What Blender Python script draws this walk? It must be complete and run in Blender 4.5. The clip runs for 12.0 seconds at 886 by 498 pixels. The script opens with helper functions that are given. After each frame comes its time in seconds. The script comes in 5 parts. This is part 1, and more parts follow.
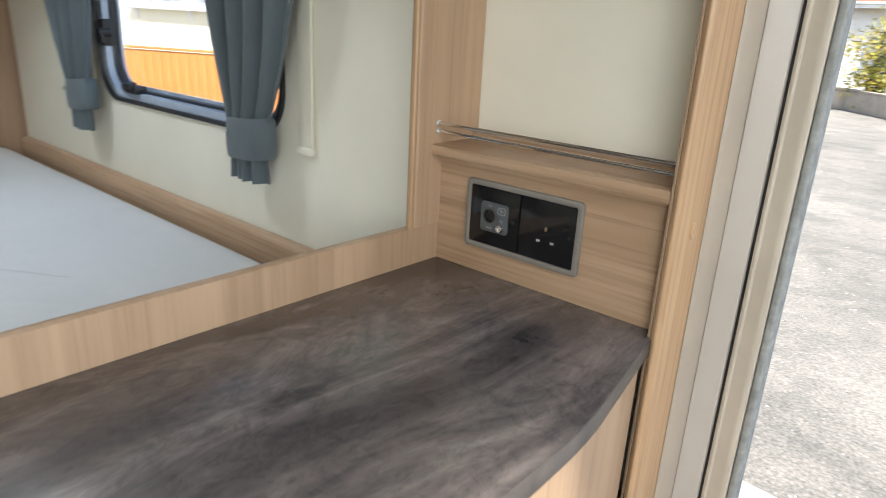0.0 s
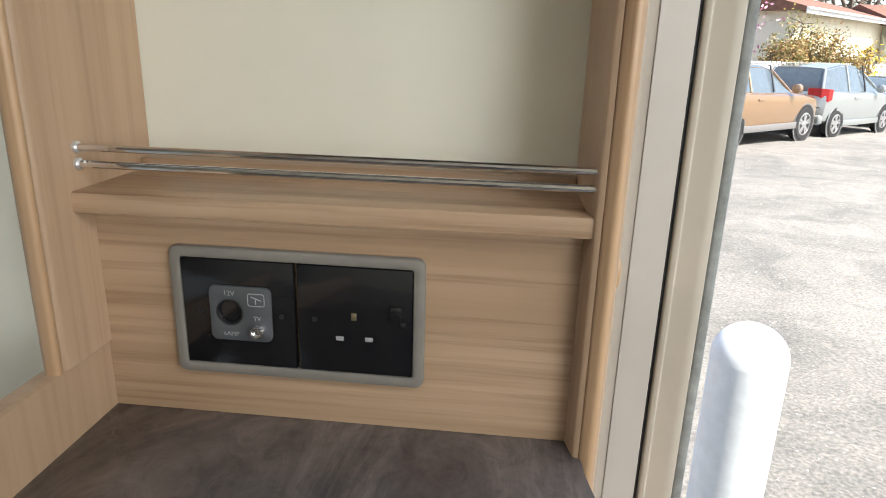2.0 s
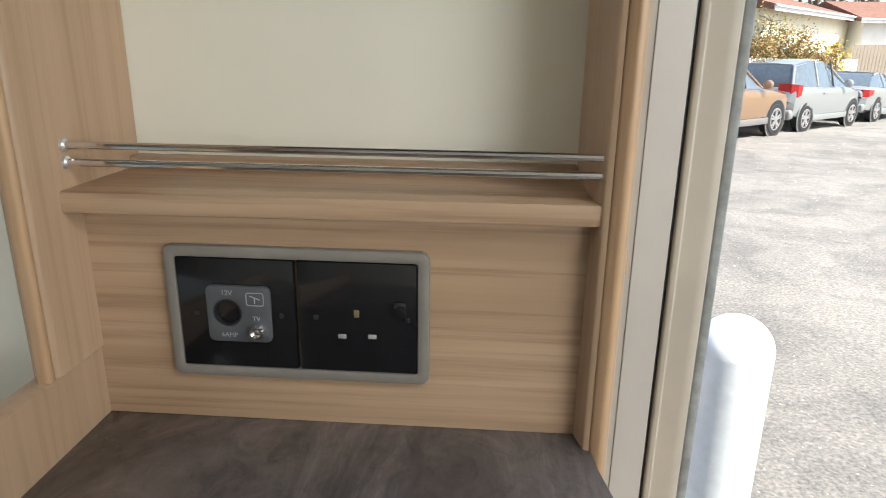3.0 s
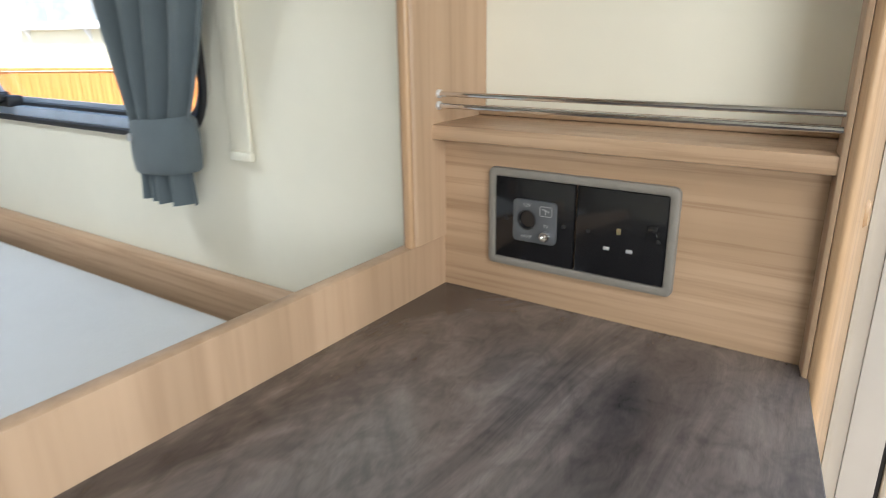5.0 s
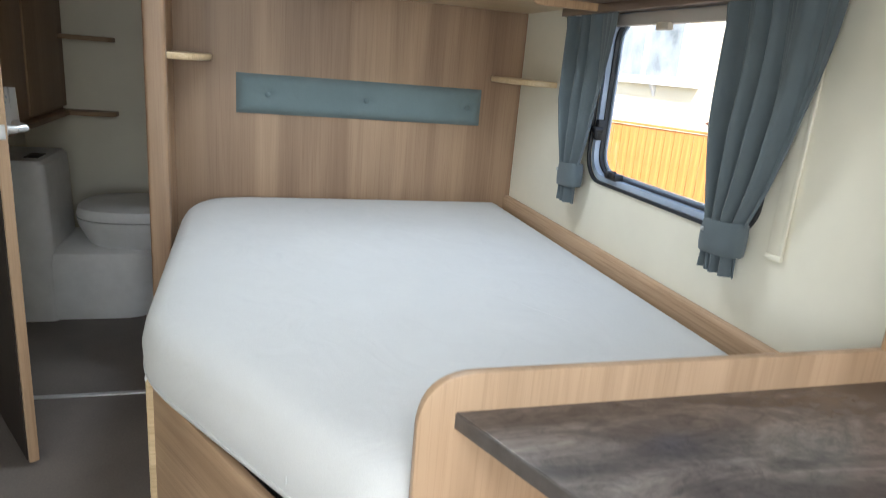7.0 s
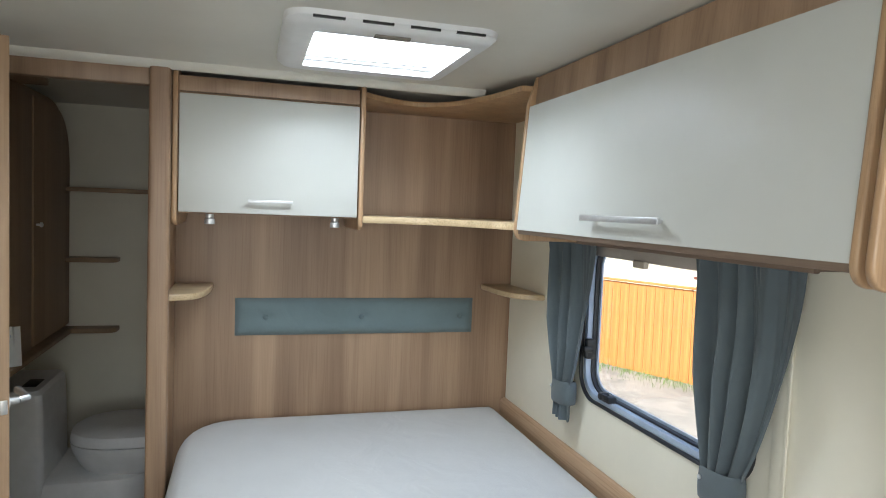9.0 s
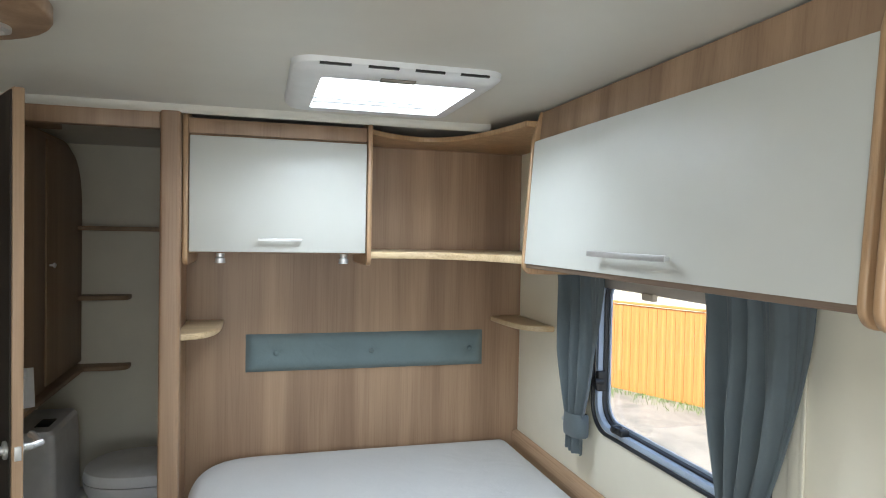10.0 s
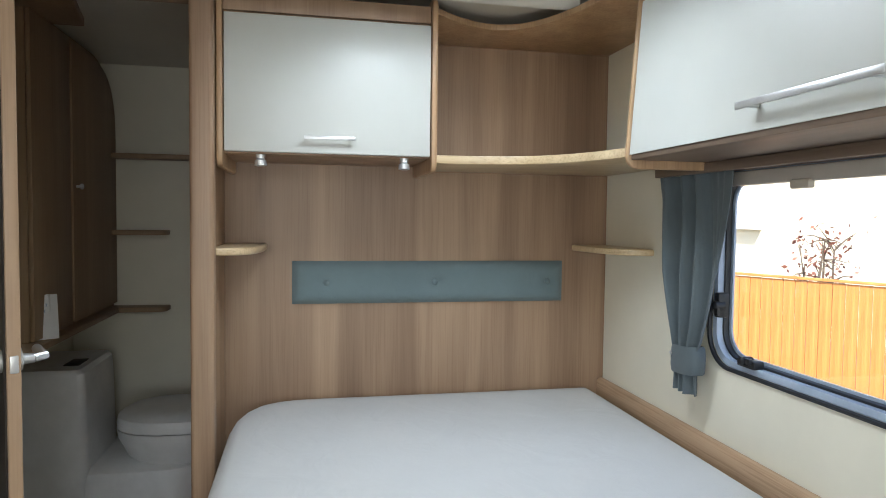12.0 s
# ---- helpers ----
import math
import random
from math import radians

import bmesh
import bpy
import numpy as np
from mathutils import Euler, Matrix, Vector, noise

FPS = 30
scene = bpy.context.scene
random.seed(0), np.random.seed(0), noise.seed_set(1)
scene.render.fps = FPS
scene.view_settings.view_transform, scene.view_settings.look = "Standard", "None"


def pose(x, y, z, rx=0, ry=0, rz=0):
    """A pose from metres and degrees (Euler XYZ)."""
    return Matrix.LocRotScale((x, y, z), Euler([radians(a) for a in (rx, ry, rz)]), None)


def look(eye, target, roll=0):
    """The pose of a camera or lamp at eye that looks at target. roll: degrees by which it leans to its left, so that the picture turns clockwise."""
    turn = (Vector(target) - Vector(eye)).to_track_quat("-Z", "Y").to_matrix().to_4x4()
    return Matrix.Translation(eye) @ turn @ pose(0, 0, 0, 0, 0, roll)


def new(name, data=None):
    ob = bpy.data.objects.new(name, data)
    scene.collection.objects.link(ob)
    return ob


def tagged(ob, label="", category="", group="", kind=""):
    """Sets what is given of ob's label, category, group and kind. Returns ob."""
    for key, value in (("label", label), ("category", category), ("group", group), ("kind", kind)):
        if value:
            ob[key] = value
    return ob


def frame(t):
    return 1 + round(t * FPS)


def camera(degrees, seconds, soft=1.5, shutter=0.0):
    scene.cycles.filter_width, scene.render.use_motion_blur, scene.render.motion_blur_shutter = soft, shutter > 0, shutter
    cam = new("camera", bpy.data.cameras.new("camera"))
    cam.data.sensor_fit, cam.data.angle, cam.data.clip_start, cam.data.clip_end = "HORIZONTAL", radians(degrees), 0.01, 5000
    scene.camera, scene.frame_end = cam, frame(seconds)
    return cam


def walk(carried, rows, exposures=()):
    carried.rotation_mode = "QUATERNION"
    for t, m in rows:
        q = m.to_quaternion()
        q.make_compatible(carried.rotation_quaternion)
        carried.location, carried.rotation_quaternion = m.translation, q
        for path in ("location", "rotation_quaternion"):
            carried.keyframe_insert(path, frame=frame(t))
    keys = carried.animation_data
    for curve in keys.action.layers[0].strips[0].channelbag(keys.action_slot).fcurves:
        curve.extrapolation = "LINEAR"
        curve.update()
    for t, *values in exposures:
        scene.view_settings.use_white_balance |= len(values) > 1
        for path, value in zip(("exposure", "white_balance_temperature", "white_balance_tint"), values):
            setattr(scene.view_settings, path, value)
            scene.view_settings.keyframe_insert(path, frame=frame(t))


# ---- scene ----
cam = camera(68.0, 12.0, soft=0.9, shutter=0.25)
PATH = [
    (0, (0.262, 0.235, 1.093), (-0.967, 1.676, 0.451), 3.1),
    (0.5, (0.059, 0.281, 1.07), (-0.785, 1.993, 0.473), 2.9),
    (1, (-0.016, 0.397, 1.049), (-0.58, 2.221, 0.456), 2.1),
    (1.5, (-0.064, 0.51, 1.027), (-0.414, 2.384, 0.422), 2.0),
    (2, (-0.08, 0.534, 1.035), (-0.268, 2.433, 0.437), 1.7),
    (2.5, (-0.095, 0.526, 1.034), (-0.203, 2.431, 0.434), 1.2),
    (2.7, (-0.098, 0.529, 1.031), (-0.181, 2.437, 0.436), 1.1),
    (4.3, (-0.084, 0.591, 1.009), (-0.835, 2.344, 0.407), -1.5),
    (4.5, (-0.069, 0.559, 1.011), (-0.899, 2.265, 0.379), -1.4),
    (5, (0.009, 0.4, 1.02), (-1.068, 1.961, 0.386), -0.8),
    (5.5, (0.154, 0.177, 1.002), (-1.173, 1.546, 0.398), 2.4),
    (6, (0.383, 0.031, 0.966), (-1.303, 0.9, 0.33), 4.1),
    (6.5, (0.425, -0.07, 1.051), (-1.365, 0.547, 0.408), 5.5),
    (7, (0.381, -0.107, 1.208), (-1.46, 0.453, 0.664), 4.8),
    (7.5, (0.351, -0.104, 1.294), (-1.533, 0.434, 0.892), 3.6),
    (9.3, (0.396, -0.116, 1.525), (-1.52, 0.453, 1.439), 2.2),
    (9.5, (0.404, -0.117, 1.535), (-1.512, 0.451, 1.466), 2.1),
    (10, (0.39, -0.116, 1.536), (-1.536, 0.422, 1.489), 1.1),
    (10.5, (0.353, -0.087, 1.492), (-1.598, 0.348, 1.449), 0.4),
    (11, (0.298, -0.075, 1.386), (-1.664, 0.314, 1.334), 0.4),
    (11.5, (0.163, -0.084, 1.296), (-1.799, 0.296, 1.211), 0.5),
    (12, (-0.005, -0.107, 1.268), (-1.962, 0.293, 1.173), 0.7),
]
EXPOSURES = [(0.0, 1.28), (1.0, 1.25), (1.5, 1.3), (2.0, 1.3), (2.7, 1.15), (4.3, 1.78), (4.5, 1.78), (5.0, 1.68), (5.5, 1.5), (6.0, 1.21), (6.5, 1.63), (7.5, 1.48), (9.5, 1.38), (10.5, 1.53), (12.0, 1.39)]
walk(cam, [(t, look(eye, target, roll)) for t, eye, target, roll in PATH], EXPOSURES)
SKY, SUN = 0.15, 5.0

# ---------------------------------------------------------------- sky and light
world = bpy.data.worlds.new("sky")
scene.world = world
world.use_nodes = True
wn = world.node_tree
sky = wn.nodes.new("ShaderNodeTexSky")
sky.sky_type = "NISHITA"
sky.sun_disc = False
sky.sun_elevation, sky.sun_rotation = radians(53), radians(127)
sky.air_density, sky.dust_density, sky.ozone_density = 1.0, 2.5, 1.0
wn.links.new(sky.outputs["Color"], wn.nodes["Background"].inputs["Color"])
wn.nodes["Background"].inputs["Strength"].default_value = SKY

sun = new("sun", bpy.data.lights.new("sun", "SUN"))
sun.data.energy, sun.data.angle, sun.data.color = SUN, radians(4), (1.0, 0.95, 0.88)
sun.matrix_world = look((6, -4.5, 10), (0, 0, 0))


def daylight(name, x, y, z, target, sx, sy, watts, tint=(0.89, 0.95, 1.0)):
    ob = new(name, bpy.data.lights.new(name, "AREA"))
    ob.data.shape, ob.data.size, ob.data.size_y = "RECTANGLE", sx, sy
    ob.data.energy, ob.data.color = watts, tint
    ob.matrix_world = look((x, y, z), target)
    return ob


daylight("skylight_daylight", -1.482, 0.229, 2.04, (-1.482, 0.229, 0.0), 0.36, 0.36, 5.2, (0.78, 0.90, 1.0))
daylight("lounge_rooflight_daylight", 1.1, -0.1, 1.975, (1.1, -0.1, 0.0), 0.66, 0.46, 8)
daylight("front_window_daylight", 3.13, -0.07, 1.25, (0, -0.07, 1.15), 1.7, 0.62, 9)
daylight("kitchen_window_daylight", 1.3, -1.14, 1.3, (1.3, 0.5, 0.9), 0.85, 0.5, 10)

# ---------------------------------------------------------------- materials


def material(name):
    m = bpy.data.materials.new(name)
    m.use_nodes = True
    t = m.node_tree
    return m, t, t.nodes["Principled BSDF"]


def node(t, kind, **inputs):
    n = t.nodes.new(kind)
    for key, value in inputs.items():
        n.inputs[key.replace("_", " ")].default_value = value
    return n


def coords(t, scale, rotation=(0, 0, 0), turn=0.0):
    c = t.nodes.new("ShaderNodeTexCoord")
    mp = t.nodes.new("ShaderNodeMapping")
    mp.inputs["Scale"].default_value = scale
    mp.inputs["Rotation"].default_value = rotation
    if turn:
        first = t.nodes.new("ShaderNodeMapping")
        first.inputs["Rotation"].default_value = (0, 0, -radians(turn))
        t.links.new(c.outputs["Object"], first.inputs["Vector"])
        t.links.new(first.outputs["Vector"], mp.inputs["Vector"])
    else:
        t.links.new(c.outputs["Object"], mp.inputs["Vector"])
    return mp.outputs["Vector"]


def noise_tex(t, vec, scale, detail=4, rough=0.55, warp=0.0):
    n = node(t, "ShaderNodeTexNoise", Scale=scale, Detail=detail, Roughness=rough, Distortion=warp)
    t.links.new(vec, n.inputs["Vector"])
    return n.outputs["Fac"]


def ramp(t, fac, stops):
    r = t.nodes.new("ShaderNodeValToRGB")
    e = r.color_ramp.elements
    while len(e) < len(stops):
        e.new(0.5)
    for el, (p, c) in zip(e, stops):
        el.position, el.color = p, (*c, 1)
    t.links.new(fac, r.inputs["Fac"])
    return r.outputs["Color"]


def mix(t, a, b, fac, how="MIX"):
    m = t.nodes.new("ShaderNodeMix")
    m.data_type, m.blend_type = "RGBA", how
    if isinstance(fac, float):
        m.inputs[0].default_value = fac
    else:
        t.links.new(fac, m.inputs[0])
    for k, v in ((6, a), (7, b)):
        if isinstance(v, tuple):
            m.inputs[k].default_value = (*v, 1)
        else:
            t.links.new(v, m.inputs[k])
    return m.outputs[2]


def bump(t, p, fac, strength, distance=0.002):
    b = node(t, "ShaderNodeBump", Strength=strength, Distance=distance)
    t.links.new(fac, b.inputs["Height"])
    t.links.new(b.outputs["Normal"], p.inputs["Normal"])


def wood(name, axis, light, dark, rough=0.42, turn=0.0, lines=0.5, bands=11):
    """Laminate wood: broad heartwood bands, fine pores along the axis."""
    m, t, p = material(name)
    s = [1.0, 1.0, 1.0]
    s["xyz".index(axis)] = 0.06
    v = coords(t, tuple(s), turn=turn)
    broad = noise_tex(t, v, bands, 3, 0.5, 0.6)
    s2 = [1.0, 1.0, 1.0]
    s2["xyz".index(axis)] = 0.02
    v2 = coords(t, tuple(s2), turn=turn)
    fine = noise_tex(t, v2, 170, 5, 0.65)
    mid = noise_tex(t, v2, 42, 4, 0.6, 0.3)
    base = ramp(t, broad, [(0.32, dark), (0.5, tuple((a + b) / 2 for a, b in zip(light, dark))), (0.66, light)])
    base = mix(t, base, ramp(t, mid, [(0.35, (0.72, 0.66, 0.6)), (0.6, (1, 1, 1))]), 0.9 * lines, "MULTIPLY")
    base = mix(t, base, ramp(t, fine, [(0.36, (0.62, 0.55, 0.5)), (0.52, (1, 1, 1))]), lines, "MULTIPLY")
    t.links.new(base, p.inputs["Base Color"])
    p.inputs["Roughness"].default_value = rough
    bump(t, p, fine, 0.12, 0.0006)
    return m


def plain(name, colour, rough=0.5, metal=0.0, vary=0.06, scale=9.0, grain=260.0, relief=0.08, spec=0.5):
    """Painted, moulded or woven surface: faint blotches and a fine relief."""
    m, t, p = material(name)
    v = coords(t, (1, 1, 1))
    big = noise_tex(t, v, scale, 4, 0.6)
    lo = tuple(c * (1 - 1.5 * vary) for c in colour)
    hi = tuple(min(1, c * (1 + vary)) for c in colour)
    t.links.new(ramp(t, big, [(0.3, lo), (0.7, hi)]), p.inputs["Base Color"])
    p.inputs["Roughness"].default_value, p.inputs["Metallic"].default_value = rough, metal
    p.inputs["Specular IOR Level"].default_value = spec
    if relief:
        bump(t, p, noise_tex(t, v, grain, 3, 0.6), relief, 0.001)
    return m


def fabric(name, colour, thread=900.0, vary=0.12, rough=0.95, sheen=0.25, glow=0.0):
    m, t, p = material(name)
    v = coords(t, (1, 1, 1))
    big = noise_tex(t, v, 6, 5, 0.65)
    weave = noise_tex(t, v, thread, 2, 0.7)
    c = ramp(t, big, [(0.3, tuple(k * (1 - vary) for k in colour)), (0.7, colour)])
    c = mix(t, c, ramp(t, weave, [(0.3, (0.8, 0.8, 0.8)), (0.7, (1, 1, 1))]), 0.6, "MULTIPLY")
    t.links.new(c, p.inputs["Base Color"])
    p.inputs["Roughness"].default_value = rough
    p.inputs["Sheen Weight"].default_value = sheen
    p.inputs["Specular IOR Level"].default_value = 0.2
    soft_folds = noise_tex(t, v, 7, 3, 0.5, 1.5)
    b1 = node(t, "ShaderNodeBump", Strength=0.18, Distance=0.02)
    t.links.new(soft_folds, b1.inputs["Height"])
    b2 = node(t, "ShaderNodeBump", Strength=0.2, Distance=0.001)
    t.links.new(weave, b2.inputs["Height"])
    t.links.new(b1.outputs["Normal"], b2.inputs["Normal"])
    t.links.new(b2.outputs["Normal"], p.inputs["Normal"])
    if glow:
        thin = t.nodes.new("ShaderNodeBsdfTranslucent")
        t.links.new(c, thin.inputs["Color"])
        both = t.nodes.new("ShaderNodeMixShader")
        both.inputs[0].default_value = glow
        t.links.new(p.outputs[0], both.inputs[1])
        t.links.new(thin.outputs[0], both.inputs[2])
        t.links.new(both.outputs[0], t.nodes["Material Output"].inputs[0])
    return m


W_LIGHT, W_DARK = (0.50, 0.345, 0.225), (0.36, 0.24, 0.15)
WOOD_Z = wood("elm_laminate_upright", "z", W_LIGHT, W_DARK, lines=0.3, bands=9)
WOOD_X = wood("elm_laminate_lengthways", "x", W_LIGHT, (0.37, 0.245, 0.15), lines=0.6, bands=16)
WOOD_Y = wood("elm_laminate_crossways", "y", W_LIGHT, W_DARK)
WOOD_D = wood("elm_laminate_diagonal", "x", W_LIGHT, W_DARK, 0.42, 27.5)
HEADWOOD = wood("walnut_laminate_upright", "z", (0.40, 0.268, 0.172), (0.235, 0.145, 0.09), lines=0.28, bands=8)
# grey-brown wood, darkened in its colour for the shade below the lockers
SHADEDWOOD = wood("grey_brown_laminate_shaded", "x", (0.20, 0.145, 0.11), (0.15, 0.105, 0.075), 0.45, lines=0.3)
WASHWOOD = wood("brown_laminate_washroom", "z", (0.34, 0.225, 0.13), (0.25, 0.16, 0.09), 0.5, lines=0.25, bands=5)
BIRCH = wood("birch_edging", "y", (0.66, 0.52, 0.33), (0.57, 0.43, 0.26), 0.3)
EDGE_Z = wood("elm_edging_upright", "z", (0.50, 0.33, 0.19), (0.40, 0.25, 0.14), 0.35)
# dark brown laminate, taken near black to hold the shade at the washroom door
DARKSHADEWOOD = wood("dark_laminate_with_shade", "z", (0.030, 0.017, 0.012), (0.014, 0.008, 0.006), 0.6)
WALL = plain("cream_wall_lining", (0.76, 0.725, 0.61), 0.6, grain=420, relief=0.1, vary=0.03, scale=4)
CEILING = plain("off_white_ceiling_lining", (0.66, 0.64, 0.58), 0.38, vary=0.03, scale=3, grain=380, relief=0.05)
GLOSS = plain("off_white_lacquer", (0.53, 0.54, 0.51), 0.38, vary=0.02, scale=3, relief=0.02)
WHITE = plain("white_moulded_plastic", (0.74, 0.75, 0.76), 0.35, vary=0.04, scale=14, relief=0.03)
GREYBEIGE = plain("grey_beige_moulding", (0.36, 0.305, 0.245), 0.45, vary=0.05, relief=0.04)
TRIMWHITE = plain("white_door_moulding", (0.42, 0.38, 0.335), 0.4, vary=0.04, relief=0.03)
BEIGE = plain("beige_door_frame", (0.47, 0.42, 0.345), 0.5, vary=0.06, relief=0.04)
GREYSEAL = plain("grey_rubber_seal", (0.27, 0.28, 0.27), 0.8, vary=0.2, scale=60, relief=0.3, grain=200)
RUBBER = plain("black_rubber", (0.02, 0.021, 0.024), 0.45, vary=0.2, relief=0.1)
# pale blue in this grey paints in the sky reflected by the window channel
FRAMEGREY = plain("grey_extrusion_with_sky_sheen", (0.40, 0.48, 0.60), 0.22, vary=0.1, relief=0.03)
BLACKGLOSS = plain("glossy_black_plate", (0.008, 0.008, 0.009), 0.12, vary=0.1, relief=0.0)
BLACKPLASTIC = plain("black_plastic", (0.014, 0.014, 0.015), 0.4, vary=0.2, relief=0.1)
BEZEL = plain("taupe_bezel_plastic", (0.20, 0.18, 0.155), 0.45, vary=0.08, scale=40, relief=0.06)
SOCKGREY = plain("grey_socket_module", (0.075, 0.078, 0.083), 0.45, vary=0.08, scale=80, relief=0.05)
PRINT = plain("pale_print", (0.30, 0.30, 0.30), 0.6, relief=0.0)
CHROME = plain("polished_chrome", (0.78, 0.78, 0.79), 0.12, 1.0, vary=0.05, scale=40, relief=0.0)
SATIN = plain("satin_aluminium", (0.66, 0.67, 0.68), 0.36, 0.75, vary=0.05, scale=40, relief=0.02)
BRASS = plain("dull_brass_contact", (0.55, 0.47, 0.3), 0.35, 1.0, vary=0.1, relief=0.0)
MATTRESS = fabric("white_mattress_ticking", (0.63, 0.64, 0.645), 700, 0.04, 0.9, 0.1)
CURTAIN = fabric("blue_grey_curtain_cloth", (0.150, 0.185, 0.203), 1200, 0.18, glow=0.22)
PAD = fabric("teal_grey_upholstery", (0.165, 0.222, 0.238), 1000, 0.12)
DARKGAP = plain("black_webbing", (0.012, 0.012, 0.013), 0.9, vary=0.2)


def worktop_material():
    m, t, p = material("slate_oak_worktop")
    v = coords(t, (1.0, 0.30, 1.0), (0, 0, radians(-6)))
    a = noise_tex(t, v, 8, 8, 0.7, 1.2)
    v2 = coords(t, (1.0, 0.16, 1.0), (0, 0, radians(-6)))
    b = noise_tex(t, v2, 20, 6, 0.6, 0.8)
    cl = noise_tex(t, coords(t, (1, 0.7, 1)), 34, 8, 0.75, 1.2)
    c = ramp(t, a, [(0.30, (0.042, 0.038, 0.040)), (0.46, (0.088, 0.078, 0.077)), (0.58, (0.150, 0.132, 0.124)), (0.70, (0.235, 0.210, 0.198))])
    c = mix(t, c, ramp(t, b, [(0.33, (0.5, 0.48, 0.48)), (0.5, (0.95, 0.93, 0.92)), (0.66, (1.3, 1.26, 1.23))]), 0.35, "MULTIPLY")
    c = mix(t, c, ramp(t, cl, [(0.36, (0.5, 0.5, 0.52)), (0.5, (1.0, 0.98, 0.97)), (0.66, (1.3, 1.26, 1.22))]), 0.6, "MULTIPLY")
    t.links.new(c, p.inputs["Base Color"])
    p.inputs["Roughness"].default_value = 0.25
    bump(t, p, cl, 0.03, 0.001)
    return m


WORKTOP = worktop_material()
WORKEDGE = plain("worktop_edging", (0.085, 0.074, 0.068), 0.4, vary=0.22, scale=30, grain=220, relief=0.1)


def floor_material():
    m, t, p = material("brown_grey_cushion_vinyl")
    v = coords(t, (1, 1, 1))
    a = noise_tex(t, v, 3, 5, 0.6)
    b = noise_tex(t, v, 140, 4, 0.7)
    c = ramp(t, a, [(0.3, (0.125, 0.106, 0.096)), (0.7, (0.175, 0.152, 0.137))])
    c = mix(t, c, ramp(t, b, [(0.3, (0.7, 0.7, 0.7)), (0.7, (1.1, 1.1, 1.1))]), 0.6, "MULTIPLY")
    t.links.new(c, p.inputs["Base Color"])
    p.inputs["Roughness"].default_value = 0.55
    bump(t, p, b, 0.25, 0.001)
    return m


FLOOR = floor_material()


def asphalt_material():
    m, t, p = material("worn_asphalt")
    v = coords(t, (1, 1, 1))
    big = noise_tex(t, v, 0.45, 5, 0.6)
    patch = noise_tex(t, v, 1.7, 5, 0.7, 0.5)
    grit = noise_tex(t, v, 55, 4, 0.75)
    vor = node(t, "ShaderNodeTexVoronoi", Scale=45.0)
    t.links.new(v, vor.inputs["Vector"])
    c = ramp(t, big, [(0.3, (0.14, 0.139, 0.134)), (0.7, (0.235, 0.231, 0.219))])
    c = mix(t, c, ramp(t, patch, [(0.38, (0.66, 0.66, 0.66)), (0.55, (1.1, 1.08, 1.04))]), 0.7, "MULTIPLY")
    c = mix(t, c, ramp(t, grit, [(0.3, (0.45, 0.45, 0.45)), (0.66, (1.6, 1.57, 1.5))]), 0.85, "MULTIPLY")
    c = mix(t, c, ramp(t, vor.outputs["Distance"], [(0.1, (1.25, 1.2, 1.1)), (0.6, (0.75, 0.75, 0.75))]), 0.5, "MULTIPLY")
    t.links.new(c, p.inputs["Base Color"])
    p.inputs["Roughness"].default_value = 0.9
    bump(t, p, grit, 0.6, 0.01)
    return m


ASPHALT = asphalt_material()
FENCE = wood("orange_stained_fence_board", "z", (0.62, 0.27, 0.075), (0.46, 0.18, 0.045), 0.7)
RENDERWALL = plain("cream_house_render", (0.84, 0.79, 0.62), 0.85, vary=0.05, scale=2, grain=60, relief=0.3)
UPVC = plain("white_window_plastic", (0.8, 0.81, 0.82), 0.3, relief=0.02)
PAINTPOST = plain("weathered_white_paint", (0.74, 0.79, 0.81), 0.55, vary=0.05, scale=22, grain=90, relief=0.25)


def glass(name, tint=(1, 1, 1), gloss=0.06):
    m = bpy.data.materials.new(name)
    m.use_nodes = True
    t = m.node_tree
    t.nodes.clear()
    out = t.nodes.new("ShaderNodeOutputMaterial")
    tr = node(t, "ShaderNodeBsdfTransparent", Color=(*tint, 1))
    gl = node(t, "ShaderNodeBsdfGlossy", Color=(1, 1, 1, 1), Roughness=0.02)
    mx = t.nodes.new("ShaderNodeMixShader")
    mx.inputs[0].default_value = gloss
    t.links.new(tr.outputs[0], mx.inputs[1])
    t.links.new(gl.outputs[0], mx.inputs[2])
    t.links.new(mx.outputs[0], out.inputs[0])
    return m


PANE = glass("acrylic_window_pane", (0.97, 0.98, 0.98), 0.05)
DARKGLASS = plain("dark_car_glass", (0.10, 0.125, 0.14), 0.05, vary=0.1, relief=0.0, spec=1.0)
HOUSEGLASS = plain("house_window_glass", (0.34, 0.39, 0.44), 0.05, vary=0.3, scale=1.5, relief=0.0)


def milky():
    m, t, p = material("milky_acrylic_dome")
    p.inputs["Base Color"].default_value = (0.9, 0.9, 0.88, 1)
    tl = node(t, "ShaderNodeBsdfTranslucent", Color=(0.9, 0.92, 0.93, 1))
    t.links.new(tl.outputs[0], t.nodes["Material Output"].inputs[0])
    return m


DOME = milky()

def leaf_material(name, a, b):
    m, t, p = material(name)
    g = t.nodes.new("ShaderNodeNewGeometry")
    t.links.new(ramp(t, g.outputs["Random Per Island"], [(0.1, a), (0.9, b)]), p.inputs["Base Color"])
    p.inputs["Roughness"].default_value = 0.6
    return m


# ---------------------------------------------------------------- mesh helpers


def smooth(bm, angle=35):
    lim = radians(angle)
    for f in bm.faces:
        f.smooth = True
    for e in bm.edges:
        e.smooth = len(e.link_faces) == 2 and e.calc_face_angle(0) < lim
    return bm


